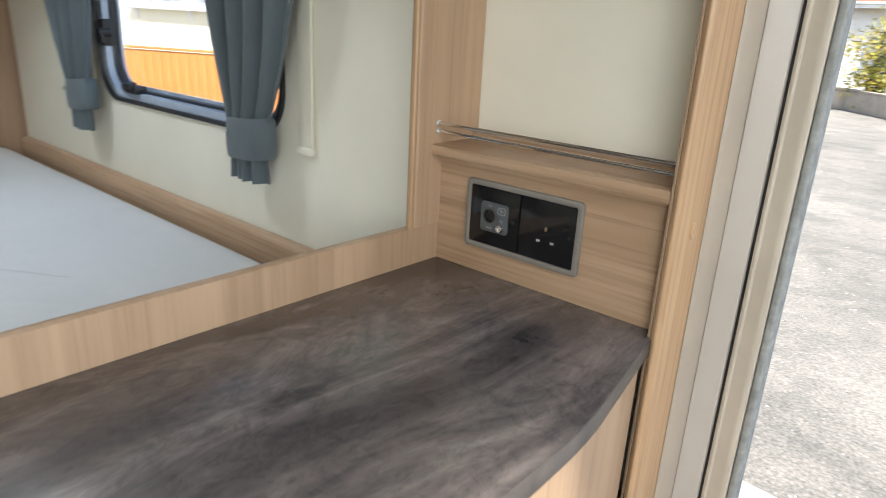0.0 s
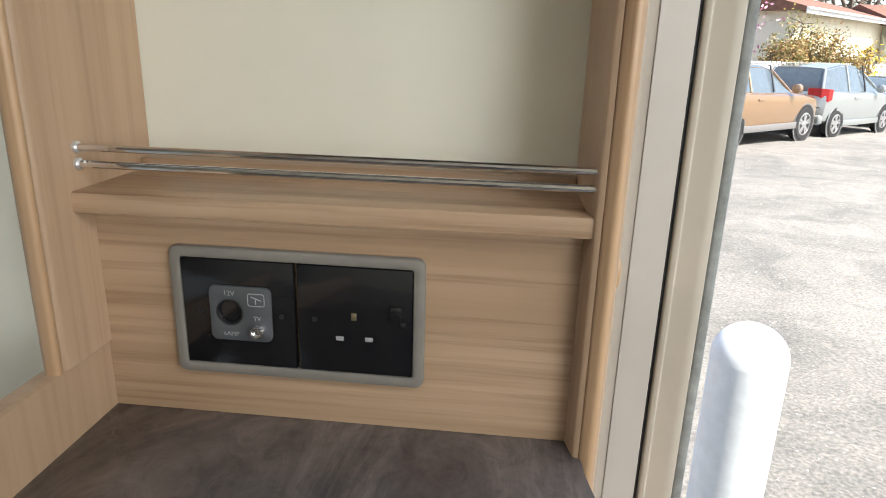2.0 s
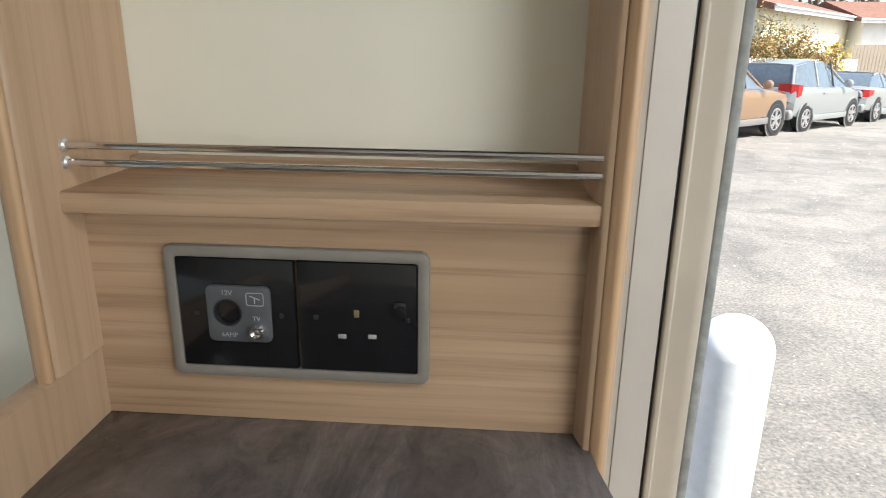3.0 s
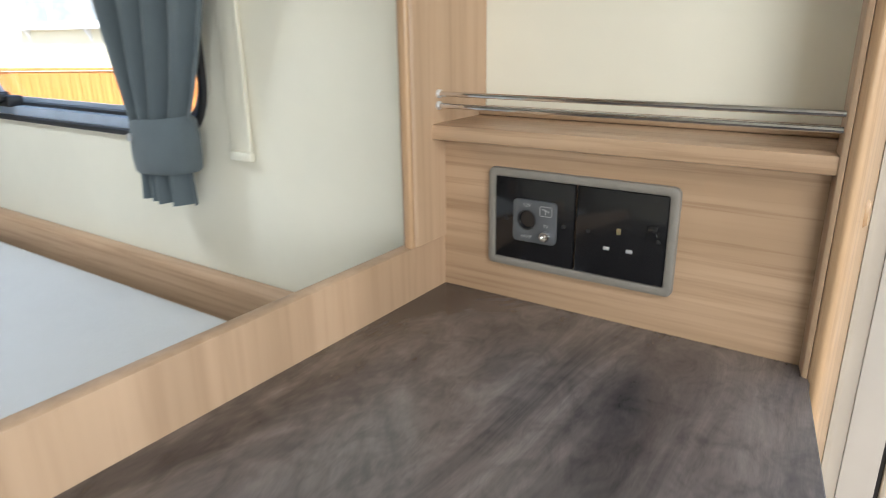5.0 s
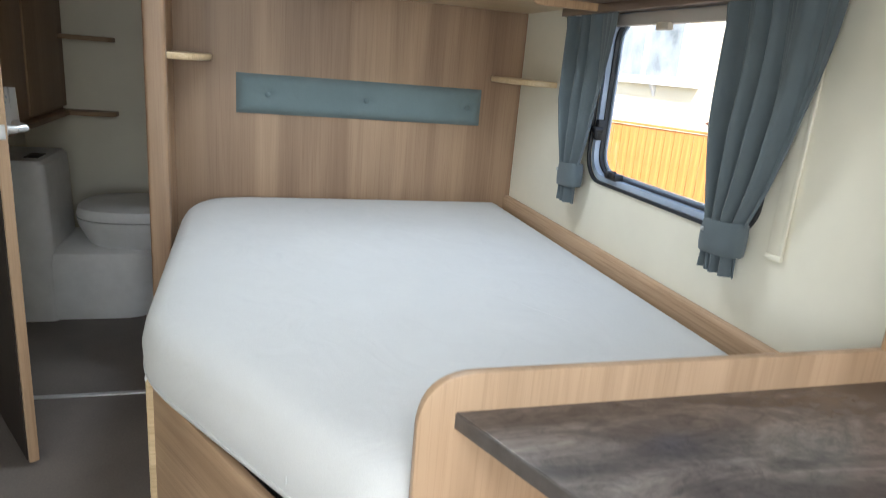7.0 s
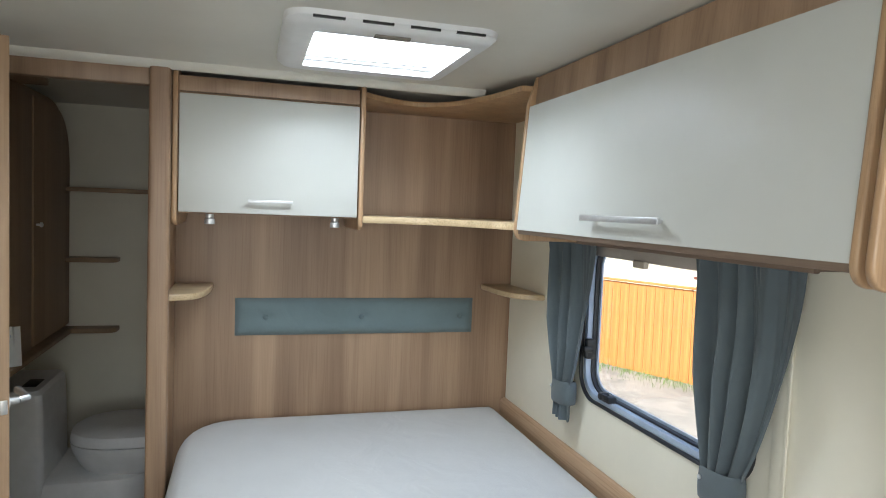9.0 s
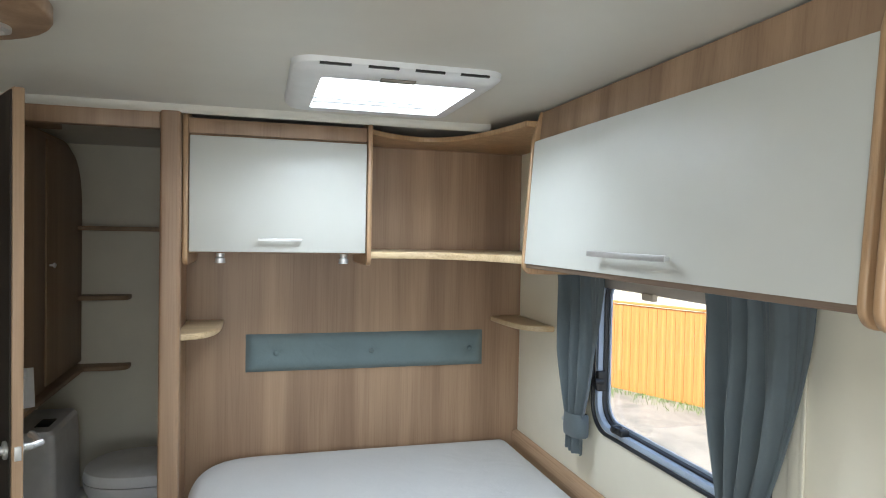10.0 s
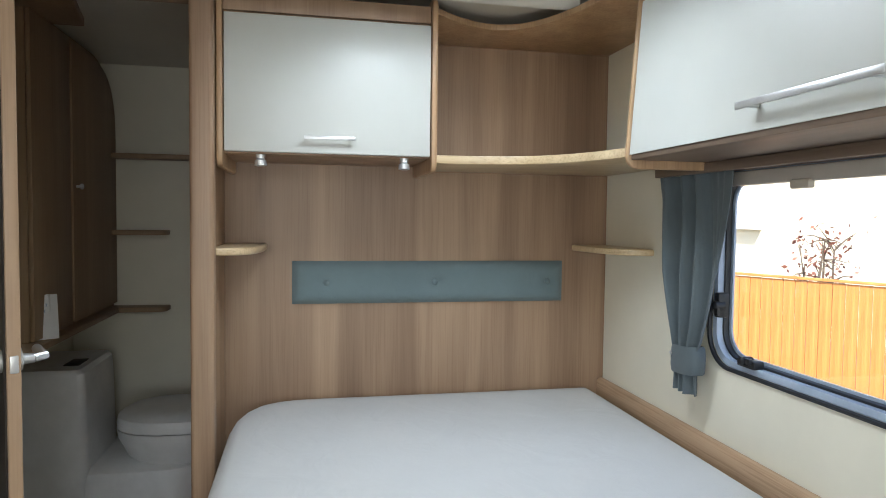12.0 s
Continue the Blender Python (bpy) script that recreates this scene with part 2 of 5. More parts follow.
def mesh_object(name, bm, mat, auto=True):
    bmesh.ops.recalc_face_normals(bm, faces=bm.faces)
    if auto:
        smooth(bm)
    me = bpy.data.meshes.new(name)
    bm.to_mesh(me)
    bm.free()
    me.materials.append(mat)
    return new(name, me)


def thing(name, base, label, category, group="", kind=""):
    ob = new(name)
    ob.empty_display_size = 0.05
    ob.location = base
    return tagged(ob, label, category, group, kind)


def part(name, bm, mat, parent, label=""):
    ob = mesh_object(name, bm, mat)
    m = Matrix.Translation(parent.location)
    if parent.parent:
        m = Matrix.Identity(4)
    ob.parent = parent
    ob.matrix_parent_inverse = m.inverted()
    if parent.type == "MESH":
        ob.matrix_parent_inverse = Matrix.Identity(4)
    return tagged(ob, label)


def single(name, bm, mat, label, category, group="", kind=""):
    return tagged(mesh_object(name, bm, mat), label, category, group, kind)


def structure(name, bm, mat, label, category):
    return single(name, bm, mat, label, category, "", "structure")


def box(x0, x1, y0, y1, z0, z1, bevel=0.0, bm=None, seg=2):
    b = bmesh.new()
    bmesh.ops.create_cube(b, size=1)
    for v in b.verts:
        v.co = Vector((x0 + (v.co.x + 0.5) * (x1 - x0), y0 + (v.co.y + 0.5) * (y1 - y0), z0 + (v.co.z + 0.5) * (z1 - z0)))
    if bevel:
        bmesh.ops.bevel(b, geom=b.edges[:], offset=bevel, segments=seg, affect="EDGES", profile=0.5)
    return join(bm, b)


def join(bm, b):
    if bm is None:
        return b
    me = bpy.data.meshes.new("tmp")
    b.to_mesh(me)
    b.free()
    bm.from_mesh(me)
    bpy.data.meshes.remove(me)
    return bm


def moved(bm, m):
    bmesh.ops.transform(bm, matrix=m, verts=bm.verts[:])
    return bm


def prism(poly, axis, lo, hi, bevel=0.0, bm=None, holes=(), seg=2):
    """Extrude a plan outline (and holes) along an axis. The outline's pair is the two other axes in xyz order."""
    b = bmesh.new()

    def place(p, h):
        if axis == "x":
            return (h, p[0], p[1])
        if axis == "y":
            return (p[0], h, p[1])
        return (p[0], p[1], h)

    if holes:
        edges = []
        for loop in (poly, *holes):
            vs = [b.verts.new(place(p, lo)) for p in loop]
            edges += [b.edges.new((vs[i], vs[(i + 1) % len(vs)])) for i in range(len(vs))]
        bmesh.ops.triangle_fill(b, use_beauty=True, edges=edges)
        faces = b.faces[:]
    else:
        faces = [b.faces.new([b.verts.new(place(p, lo)) for p in poly])]
    rim = [e for e in b.edges if len(e.link_faces) == 1]
    geom = bmesh.ops.extrude_face_region(b, geom=faces)["geom"]
    d = Vector(place((0, 0), hi - lo))
    moved_verts = [g for g in geom if isinstance(g, bmesh.types.BMVert)]
    bmesh.ops.translate(b, vec=d, verts=moved_verts)
    if bevel:
        bmesh.ops.recalc_face_normals(b, faces=b.faces)
        sharp = [e for e in b.edges if len(e.link_faces) == 2 and 1.2 < e.calc_face_angle(0) < 1.9 and
                 abs((e.verts[0].co - e.verts[1].co).dot(Vector(place((0, 0), 1)))) < 1e-6]
        bmesh.ops.bevel(b, geom=sharp, offset=bevel, segments=seg, affect="EDGES", profile=0.5)
    return join(bm, b)


def arc(cx, cy, r, a0, a1, n=8):
    return [(cx + r * math.cos(radians(a0 + (a1 - a0) * i / n)), cy + r * math.sin(radians(a0 + (a1 - a0) * i / n))) for i in range(n + 1)]


def rounded(x0, x1, y0, y1, r, n=6):
    return (arc(x0 + r, y0 + r, r, 180, 270, n) + arc(x1 - r, y0 + r, r, 270, 360, n)
            + arc(x1 - r, y1 - r, r, 0, 90, n) + arc(x0 + r, y1 - r, r, 90, 180, n))


def tube(path, r, n=10, bm=None, cap=True):
    b = bmesh.new()
    pts = [Vector(p) for p in path]
    rings = []
    for i, p in enumerate(pts):
        d = (pts[min(i + 1, len(pts) - 1)] - pts[max(i - 1, 0)]).normalized()
        up = Vector((0, 0, 1)) if abs(d.z) < 0.9 else Vector((1, 0, 0))
        u = d.cross(up).normalized()
        w = d.cross(u).normalized()
        rr = r[i] if isinstance(r, (list, tuple)) else r
        rings.append([b.verts.new(p + rr * (math.cos(2 * math.pi * k / n) * u + math.sin(2 * math.pi * k / n) * w)) for k in range(n)])
    for a, c in zip(rings, rings[1:]):
        for k in range(n):
            b.faces.new((a[k], a[(k + 1) % n], c[(k + 1) % n], c[k]))
    if cap:
        b.faces.new(rings[0])
        b.faces.new(rings[-1])
    return join(bm, b)


def lathe(profile, n=24, m=None, bm=None):
    """Turn (radius, height) pairs about z, then move by m."""
    b = bmesh.new()
    rings = [[b.verts.new((r * math.cos(2 * math.pi * k / n), r * math.sin(2 * math.pi * k / n), h)) for k in range(n)] for r, h in profile]
    for a, c in zip(rings, rings[1:]):
        for k in range(n):
            b.faces.new((a[k], a[(k + 1) % n], c[(k + 1) % n], c[k]))
    b.faces.new(rings[0])
    b.faces.new(rings[-1])
    if m is not None:
        moved(b, m)
    return join(bm, b)


def loft(rings, close=True, caps=True, bm=None):
    b = bmesh.new()
    vr = [[b.verts.new(p) for p in ring] for ring in rings]
    n = len(vr[0])
    for a, c in zip(vr, vr[1:]):
        for k in range(n if close else n - 1):
            b.faces.new((a[k], a[(k + 1) % n], c[(k + 1) % n], c[k]))
    if caps and close:
        b.faces.new(vr[0])
        b.faces.new(vr[-1])
    return join(bm, b)


def bar_handle(parent, p0, p1, out, r=0.005, lift=0.028):
    """A straight flat bar on two posts."""
    a, c, o = Vector(p0), Vector(p1), Vector(out).normalized()
    d = (c - a).normalized()
    u = d.cross(o).normalized()
    m = Matrix((d, o, u)).transposed().to_4x4()
    m.translation = a
    n = (c - a).length
    b = box(0, n, lift - r * 0.8, lift, -r * 1.2, r * 1.2, 0.0012)
    for s in (n * 0.085, n * 0.915):
        box(s - r, s + r, 0.0, lift - r * 0.7, -r * 0.8, r * 0.8, 0.001, b)
    return part("handle", moved(b, m), SATIN, parent, "straight satin metal bar handle")

# ---------------------------------------------------------------- the shell of the caravan
X0, X1, Y0, Y1, TOP = -3.28, 3.2, -1.17, 1.035, 1.95
GROUND, FALL = -0.50, 0.017


def ground_at(y):
    """The yard falls gently away from the caravan."""
    return GROUND - FALL * min(max(y - 1.0, 0.0), 19.0)


WX0, WX1, WZ0, WZ1 = -1.70, -0.862, 0.862, 1.415
DX0, DX1, DZ1 = 0.092, 0.70, 1.78

structure("floor", box(X0, X1, Y0, Y1 + 0.03, -0.05, 0.0), FLOOR, "brown-grey sheet vinyl floor inside the caravan", "floor")
win_hole = rounded(WX0, WX1, WZ0, WZ1, 0.09, 8)
door_hole = [(0.004, -0.03), (DX1, -0.03), (DX1, DZ1), (0.004, DZ1)]
structure("wall_north", prism([(X0, -0.06), (X1, -0.06), (X1, TOP), (X0, TOP)], "y", Y1, Y1 + 0.032, holes=(win_hole, door_hole, [(-0.392, 0.918), (-0.020, 0.918), (-0.020, 1.92), (-0.392, 1.92)])), WALL,
          "cream textured side wall with window and doorway", "wall")
structure("wall_south", prism([(X0, -0.06), (X1, -0.06), (X1, TOP), (X0, TOP)], "y", Y0 - 0.03, Y0,
                              holes=(rounded(0.85, 1.75, 1.02, 1.58, 0.06),)), WALL, "cream textured side wall", "wall")
structure("wall_east", prism([(Y0, -0.06), (Y1, -0.06), (Y1, TOP), (Y0, TOP)], "x", X1 - 0.03, X1,
                             holes=(rounded(-0.95, 0.82, 0.92, 1.58, 0.06),)), WALL, "cream front end wall", "wall")
structure("wall_west", box(X0 - 0.03, X0, Y0, Y1, -0.06, TOP), WALL, "cream end wall of the washroom", "wall")
sky_hole = [(-1.70, 0.015), (-1.265, 0.015), (-1.265, 0.443), (-1.70, 0.443)]
structure("ceiling", prism([(X0, Y0), (X1, Y0), (X1, Y1 + 0.03), (X0, Y1 + 0.03)], "z", TOP, TOP + 0.035, holes=(sky_hole, [(0.75, -0.35), (1.45, -0.35), (1.45, 0.15), (0.75, 0.15)])), CEILING,
          "smooth off-white ceiling lining", "ceiling")
structure("trim_cove", moved(prism([(0.0, -0.026), (0.012, -0.022), (0.024, -0.008), (0.026, 0.0), (0.0, 0.0)], "y", Y0, 0.72), Matrix.Translation((-1.985, 0, TOP))),
          CEILING, "white cove strip along the ceiling joint", "trim")

# headboard wall and the wall between bed and washroom
structure("wall_headboard", box(-2.42, -2.402, -0.40, Y1, 0.0, TOP), HEADWOOD, "brown wood-grain headboard panel behind the bed", "wall")
structure("wall_washroom_side", prism(rounded(-3.28, -1.99, -0.415, -0.395, 0.004, 2), "z", 0.0, TOP), HEADWOOD,
          "wood-grain partition between bed and washroom", "wall")
structure("trim_post", prism(rounded(-2.03, -1.972, -0.44, -0.374, 0.012, 4), "z", 0.0, TOP - 0.004), HEADWOOD, "rounded wood post at the washroom door", "trim")
structure("trim_lintel", box(-2.03, -1.985, Y0, -0.44, 1.87, TOP - 0.004, 0.004), HEADWOOD, "wood lintel over the washroom door", "trim")
structure("trim_jamb", box(-2.03, -1.98, Y0, -0.975, 0, 1.89, 0.003), DARKSHADEWOOD, "wood jamb of the washroom door, shade put into its dark colour", "trim")
structure("trim_threshold", box(-1.915, -1.895, Y0, -0.33, 0, 0.006, 0.002), SATIN, "pale metal threshold strip in the floor", "trim")

# ---------------------------------------------------------------- bed
bed = thing("bed", (-1.4, 0.35, 0), "corner bed with bare white mattress on a wood box base", "bed")


def outline_inset(poly, d):
    n = len(poly)
    out = []
    for i in range(n):
        p0, p1, p2 = Vector(poly[i - 1]), Vector(poly[i]), Vector(poly[(i + 1) % n])
        e1, e2 = (p1 - p0).normalized(), (p2 - p1).normalized()
        n1, n2 = Vector((-e1.y, e1.x)), Vector((-e2.y, e2.x))
        b = (n1 + n2)
        b = b / max(0.35, b.dot(n1)) if b.length > 1e-6 else n1
        out.append(tuple(p1 + b * d))
    return out


def smooth_corner(pts, radii, n=7):
    """Round the corners of a polygon, each by its own radius."""
    out = []
    for i, p in enumerate(pts):
        a, b, c = Vector(pts[i - 1]), Vector(p), Vector(pts[(i + 1) % len(pts)])
        r = radii[i]
        if r <= 0:
            out.append(tuple(b))
            continue
        u, v = (a - b).normalized(), (c - b).normalized()
        p0, p2 = b + u * r, b + v * r
        for k in range(n + 1):
            s = k / n
            out.append(tuple((1 - s) ** 2 * p0 + 2 * s * (1 - s) * b + s * s * p2))
    return out


MAT = smooth_corner([(-2.395, -0.358), (-1.06, -0.347), (-0.416, 0.064), (-0.416, 0.985), (-2.395, 0.985)], [0.27, 0.13, 0.07, 0.06, 0.07])
rings = []
for z, d in ((0.456, 0.030), (0.461, 0.012), (0.480, 0.0), (0.54, -0.004), (0.577, 0.004), (0.60, 0.018), (0.614, 0.034), (0.622, 0.05)):
    rings.append([(x, y, z) for x, y in outline_inset(MAT, d)])
rings.append([(-1.4 + (x + 1.4) * 0.95, 0.38 + (y - 0.38) * 0.92, 0.6275) for x, y, z in rings[-1]])
rings.append([(-1.4 + (x + 1.4) * 0.5, 0.38 + (y - 0.38) * 0.5, 0.629) for x, y, z in rings[-1]])
mb = loft(rings)
mattress = part("mattress", mb, MATTRESS, bed, "bare white mattress with rounded edges")
seam = [Vector((x, y, 0.487)) for x, y in outline_inset(MAT, -0.0015)]
part("piping", tube(seam[:-6], 0.0022, 6), MATTRESS, mattress, "thin sewn white piping")
for k, (wx, wy, wl) in enumerate(((-0.66, -0.088, 0.05), (-0.60, -0.052, 0.07), (-0.72, -0.125, 0.04), (-0.52, -0.002, 0.06))):
    crease = [(wx + 0.012 * math.sin(5 * q + k), wy + 0.006 * q, 0.505 + wl * q) for q in (0.0, 0.25, 0.5, 0.75, 1.0)]
    part("crease", tube(crease, [0.0006, 0.0022, 0.0028, 0.002, 0.0005], 6), MATTRESS, mattress)
BASE = [(-2.395, -0.33), (-1.10, -0.318), (-0.455, 0.030), (-0.423, 0.09), (-0.423, 0.98), (-2.395, 0.98)]
part("slat_frame", prism(outline_inset(BASE, 0.02), "z", 0.430, 0.458), DARKGAP, bed, "black webbing edge under the mattress")
part("side_panel", box(-2.0, -1.105, -0.334, -0.316, 0.0, 0.449, 0.002), WOOD_X, bed)
d = Vector((-0.485 + 1.10, 0.000 + 0.328))
ang = math.degrees(math.atan2(d.y, d.x))
part("front_panel", moved(box(0, d.length, 0, 0.018, 0.0, 0.444, 0.002), pose(-1.10, -0.328, 0, 0, 0, ang)), WOOD_D, bed)
part("corner_post", prism(rounded(-1.116, -1.092, -0.340, -0.316, 0.008, 4), "z", 0.0, 0.462), BIRCH, bed, "pale rounded corner post")
part("end_panel", moved(box(0, 0.075, 0, 0.018, 0.0, 0.444, 0.002), pose(-0.435, 0.060, 0, 0, 0, 60)), WOOD_Z, bed)
corner = smooth_corner([(-0.52, -0.020), (-0.440, 0.024), (-0.413, 0.088)], [0, 0.05, 0], 8)
strip = corner[1:-1]
outer = [(x + 0.0015, y - 0.003) for x, y in strip]
part("rounded_corner", prism(strip + [(x - 0.012, y + 0.015) for x, y in strip[::-1]], "z", 0.0, 0.440), WOOD_Z, bed)
hinge = prism(outer + [(x - 0.003, y + 0.005) for x, y in outer[::-1]], "z", 0.439, 0.447)
for k, ang2 in ((1, 28), (7, 60)):
    x, y = strip[k]
    moved_tab = moved(box(-0.008, 0.008, 0.0, 0.016, 0.436, 0.449, 0.002), pose(x, y, 0, 0, 0, ang2))
    join(hinge, moved_tab)
part("corner_bracket", hinge, WHITE, bed, "white plastic corner bracket")
part("corner_bracket", moved(box(-0.012, 0.012, -0.012, 0.012, 0.455, 0.468, 0.004), pose(-1.105, -0.329, 0)), WHITE, bed, "white plastic corner cap")

structure("trim_bed_rail", prism([(1.009, 0.56), (Y1 - 0.002, 0.56), (Y1 - 0.002, 0.645), (1.024, 0.645), (1.015, 0.641), (1.009, 0.632)], "x", -2.40, -0.411),
          WOOD_X, "wood strip along the wall beside the mattress", "trim")

# upholstered pad on the headboard
pad = thing("headboard_pad", (-2.40, 0.35, 1.03), "long teal-grey buttoned headboard pad on the wood panel", "headboard")
px0, px1, pz0, pz1 = -0.166, 0.854, 0.953, 1.108
BUT = [(-0.045, 1.03), (0.35, 1.03), (0.79, 1.03)]
b = bmesh.new()
nx, nz = 72, 14
grid = []
for i in range(nx + 1):
    col = []
    for k in range(nz + 1):
        y, z = px0 + (px1 - px0) * i / nx, pz0 + (pz1 - pz0) * k / nz
        e = min(i / nx * (px1 - px0), (1 - i / nx) * (px1 - px0), k / nz * (pz1 - pz0), (1 - k / nz) * (pz1 - pz0))
        h = 0.024 * min(1, (e / 0.03)) ** 0.5
        for by, bz in BUT:
            r = math.hypot(y - by, z - bz)
            h -= 0.012 * math.exp(-(r / 0.022) ** 2) + 0.003 * math.exp(-((z - bz) / 0.008) ** 2 - (r / 0.05) ** 2)
        col.append(b.verts.new((-2.401 + max(0.0, h), y, z)))
    grid.append(col)
for i in range(nx):
    for k in range(nz):
        b.faces.new((grid[i][k], grid[i + 1][k], grid[i + 1][k + 1], grid[i][k + 1]))
part("cushion", b, PAD, pad)
for by, bz in BUT:
    part("button", lathe([(0.002, 0.007), (0.008, 0.005), (0.011, 0.001), (0.011, -0.004)][::-1], 14, pose(-2.385, by, bz, 0, 90, 0)), PAD, pad)


# small quarter-round bedside shelves
def bedside_shelf(corner_y, sign):
    pts = [(-2.401, corner_y), (-2.03 - 0.01 * (sign > 0), corner_y)]
    n = 14
    for i in range(n + 1):
        a = radians(90 * i / n)
        pts.append((-2.401 + 0.36 * math.cos(a) ** 0.55, corner_y + sign * (0.025 + 0.115 * math.sin(a) ** 0.8)))
    pts = pts[:2] + [(-2.03, corner_y + sign * 0.018)] + pts[3:]
    return single("bedside_shelf", prism(pts, "z", 1.147, 1.170, 0.005, seg=3), BIRCH, "small curved pale wood corner shelf on the headboard wall", "shelf", "bedside shelves")


bedside_shelf(-0.393, 1)
bedside_shelf(1.033, -1)

# ---------------------------------------------------------------- cupboard over the headboard
cup = thing("overhead_cupboard", (-2.2, -0.05, 1.45), "wall cupboard with off-white lift door and wood surround", "cupboard")
part("carcass", box(-2.401, -2.052, -0.372, 0.262, 1.452, 1.87, 0.002), HEADWOOD, cup)
part("fascia", box(-2.06, -2.038, -0.372, 0.262, 1.868, 1.920, 0.002), HEADWOOD, cup)
dm = part("door", box(-2.05, -2.030, -0.352, 0.262, 1.457, 1.86, 0.003), GLOSS, cup, "off-white lacquered lift door")
bar_handle(dm, (-2.03, -0.122, 1.502), (-2.03, 0.03, 1.502), (1, 0, 0), 0.0045, 0.022)
endp = rounded(1.41, TOP - 0.004, -2.40, -2.022, 0.03, 5)
part("side_panel", moved(prism([(x, z) for z, x in [(p[0], p[1]) for p in endp]], "y", -0.373, -0.355, 0.004), Matrix.Identity(4)), EDGE_Z, cup)
part("side_panel", prism([(x, z) for z, x in endp], "y", 0.265, 0.283, 0.004), EDGE_Z, cup)
for y in (-0.25, 0.185):
    part("spotlight", lathe([(0.014, 0.0), (0.014, -0.012), (0.010, -0.014), (0.017, -0.018), (0.018, -0.034), (0.012, -0.036)], 16, pose(-2.06, y, 1.452)), SATIN, cup,
         "small satin under-cupboard lamp")

# open corner shelf between cupboard and locker
cs = thing("corner_shelf_unit", (-2.2, 0.65, 1.42), "open curved corner shelf between the two overhead cupboards", "shelf unit")


def corner_board(z0, z1, sag):
    n = 14
    pts = []
    for i in range(n + 1):
        s = i / n
        a, c, e = Vector((-2.035, 0.284)), Vector((-2.05 - sag, 0.66)), Vector((-1.652, 0.735))
        p = (1 - s) ** 2 * a + 2 * s * (1 - s) * c + s * s * e
        pts.append((p.x, p.y))
    pts += [(-1.652, Y1 - 0.002), (-2.401, Y1 - 0.002), (-2.401, 0.284)]
    return prism(pts, "z", z0, z1, 0.003)


part("shelf", corner_board(1.438, 1.464, 0.02), BIRCH, cs, "pale curved lower shelf")
part("shelf", corner_board(1.898, 1.918, 0.36), EDGE_Z, cs, "curved wood upper shelf")
part("back_panel", box(-2.401, -2.394, 0.284, Y1 - 0.01, 1.458, 1.90), HEADWOOD, cs)
part("wall_lining", prism([(-2.39, 1.458), (-1.66, 1.458), (-1.66, 1.90), (-2.39, 1.90)], "y", Y1 - 0.012, Y1 - 0.004), WALL, cs)

# ---------------------------------------------------------------- overhead lockers along the window wall


def locker(x0, x1, n_handle, label, proud=0.0):
    lk = thing("overhead_locker", ((x0 + x1) / 2, 0.9, 1.42), label, "cupboard", "overhead lockers")
    prof = [(0.752, 1.452), (Y1 - 0.002, 1.452), (Y1 - 0.002, TOP - 0.004), (0.794, TOP - 0.004), (0.780, 1.85)]
    part("carcass", prism(prof, "x", x0 + 0.012, x1 - 0.012), HEADWOOD, lk)
    part("fascia", prism([(0.776, 1.847), (0.792, 1.847), (0.800, TOP - 0.006), (0.784, TOP - 0.006)], "x", x0 + 0.02, x1 - 0.02), HEADWOOD, lk)
    dr = part("door", prism([(0.731, 1.442), (0.750, 1.442), (0.777, 1.846), (0.758, 1.846)], "x", x0 + 0.018, x1 - 0.018, 0.0), GLOSS, lk, "off-white lacquered lift door")
    for h0, h1 in n_handle:
        bar_handle(dr, (h0, 0.733, 1.490), (h1, 0.733, 1.490), (0, -1, 0.05), 0.006, 0.03)
    # underside takes the darker laminate, its shade painted in
    part("underside", box(x0 + 0.02, x1 - 0.02, 0.735, Y1 - 0.004, 1.428, 1.452, 0.002), SHADEDWOOD, lk)
    side = smooth_corner([(0.722 - proud, 1.405), (Y1 - 0.003, 1.405), (Y1 - 0.003, TOP - 0.004), (0.781 - proud, TOP - 0.004), (0.752 - proud, 1.85)], [0.045, 0.0, 0, 0, 0.0])
    for sx in (x0, x1 - 0.016):
        part("side_panel", prism(side, "x", sx, sx + 0.016, 0.005, seg=3), EDGE_Z, lk, "rounded wood end panel")
    return lk


locker(-1.652, -0.356, [(-1.156, -0.815)], "long overhead locker with off-white door above the window")
locker(-0.330, 0.60, [(-0.1, 0.2)], "overhead locker with off-white door beside the doorway", 0.018)

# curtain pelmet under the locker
structure("trim_pelmet", box(-1.90, -0.652, 0.955, 0.972, 1.400, 1.4275, 0.003, box(-1.70, -0.652, 0.972, Y1 - 0.003, 1.404, 1.4275, 0.003)), SHADEDWOOD, "wood curtain pelmet under the locker, shade put into its colour", "trim")

# ---------------------------------------------------------------- window
win = thing("window_1", (-1.265, Y1, 1.13), "hinged acrylic caravan window with black rubber frame", "window", "", "structure")


def ring(o, i, y0, y1, bevel=0.0):
    return prism(rounded(*o, 8) if len(o) == 5 else o, "y", y0, y1, bevel, holes=(rounded(*i, 8),))


part("window_frame", ring((WX0 - 0.008, WX1 + 0.008, WZ0 - 0.008, WZ1 + 0.008, 0.098), (WX0 + 0.002, WX1 - 0.002, WZ0 + 0.002, WZ1 - 0.002, 0.089), Y1 - 0.009, Y1 + 0.004, 0.003), RUBBER, win,
     "black rubber window surround")
part("inner_channel", ring((WX0 + 0.002, WX1 - 0.002, WZ0 + 0.002, WZ1 - 0.002, 0.09), (WX0 + 0.02, WX1 - 0.02, WZ0 + 0.02, WZ1 - 0.02, 0.075), Y1 + 0.004, Y1 + 0.034), FRAMEGREY, win,
     "grey window channel, sky reflection put into its blue")
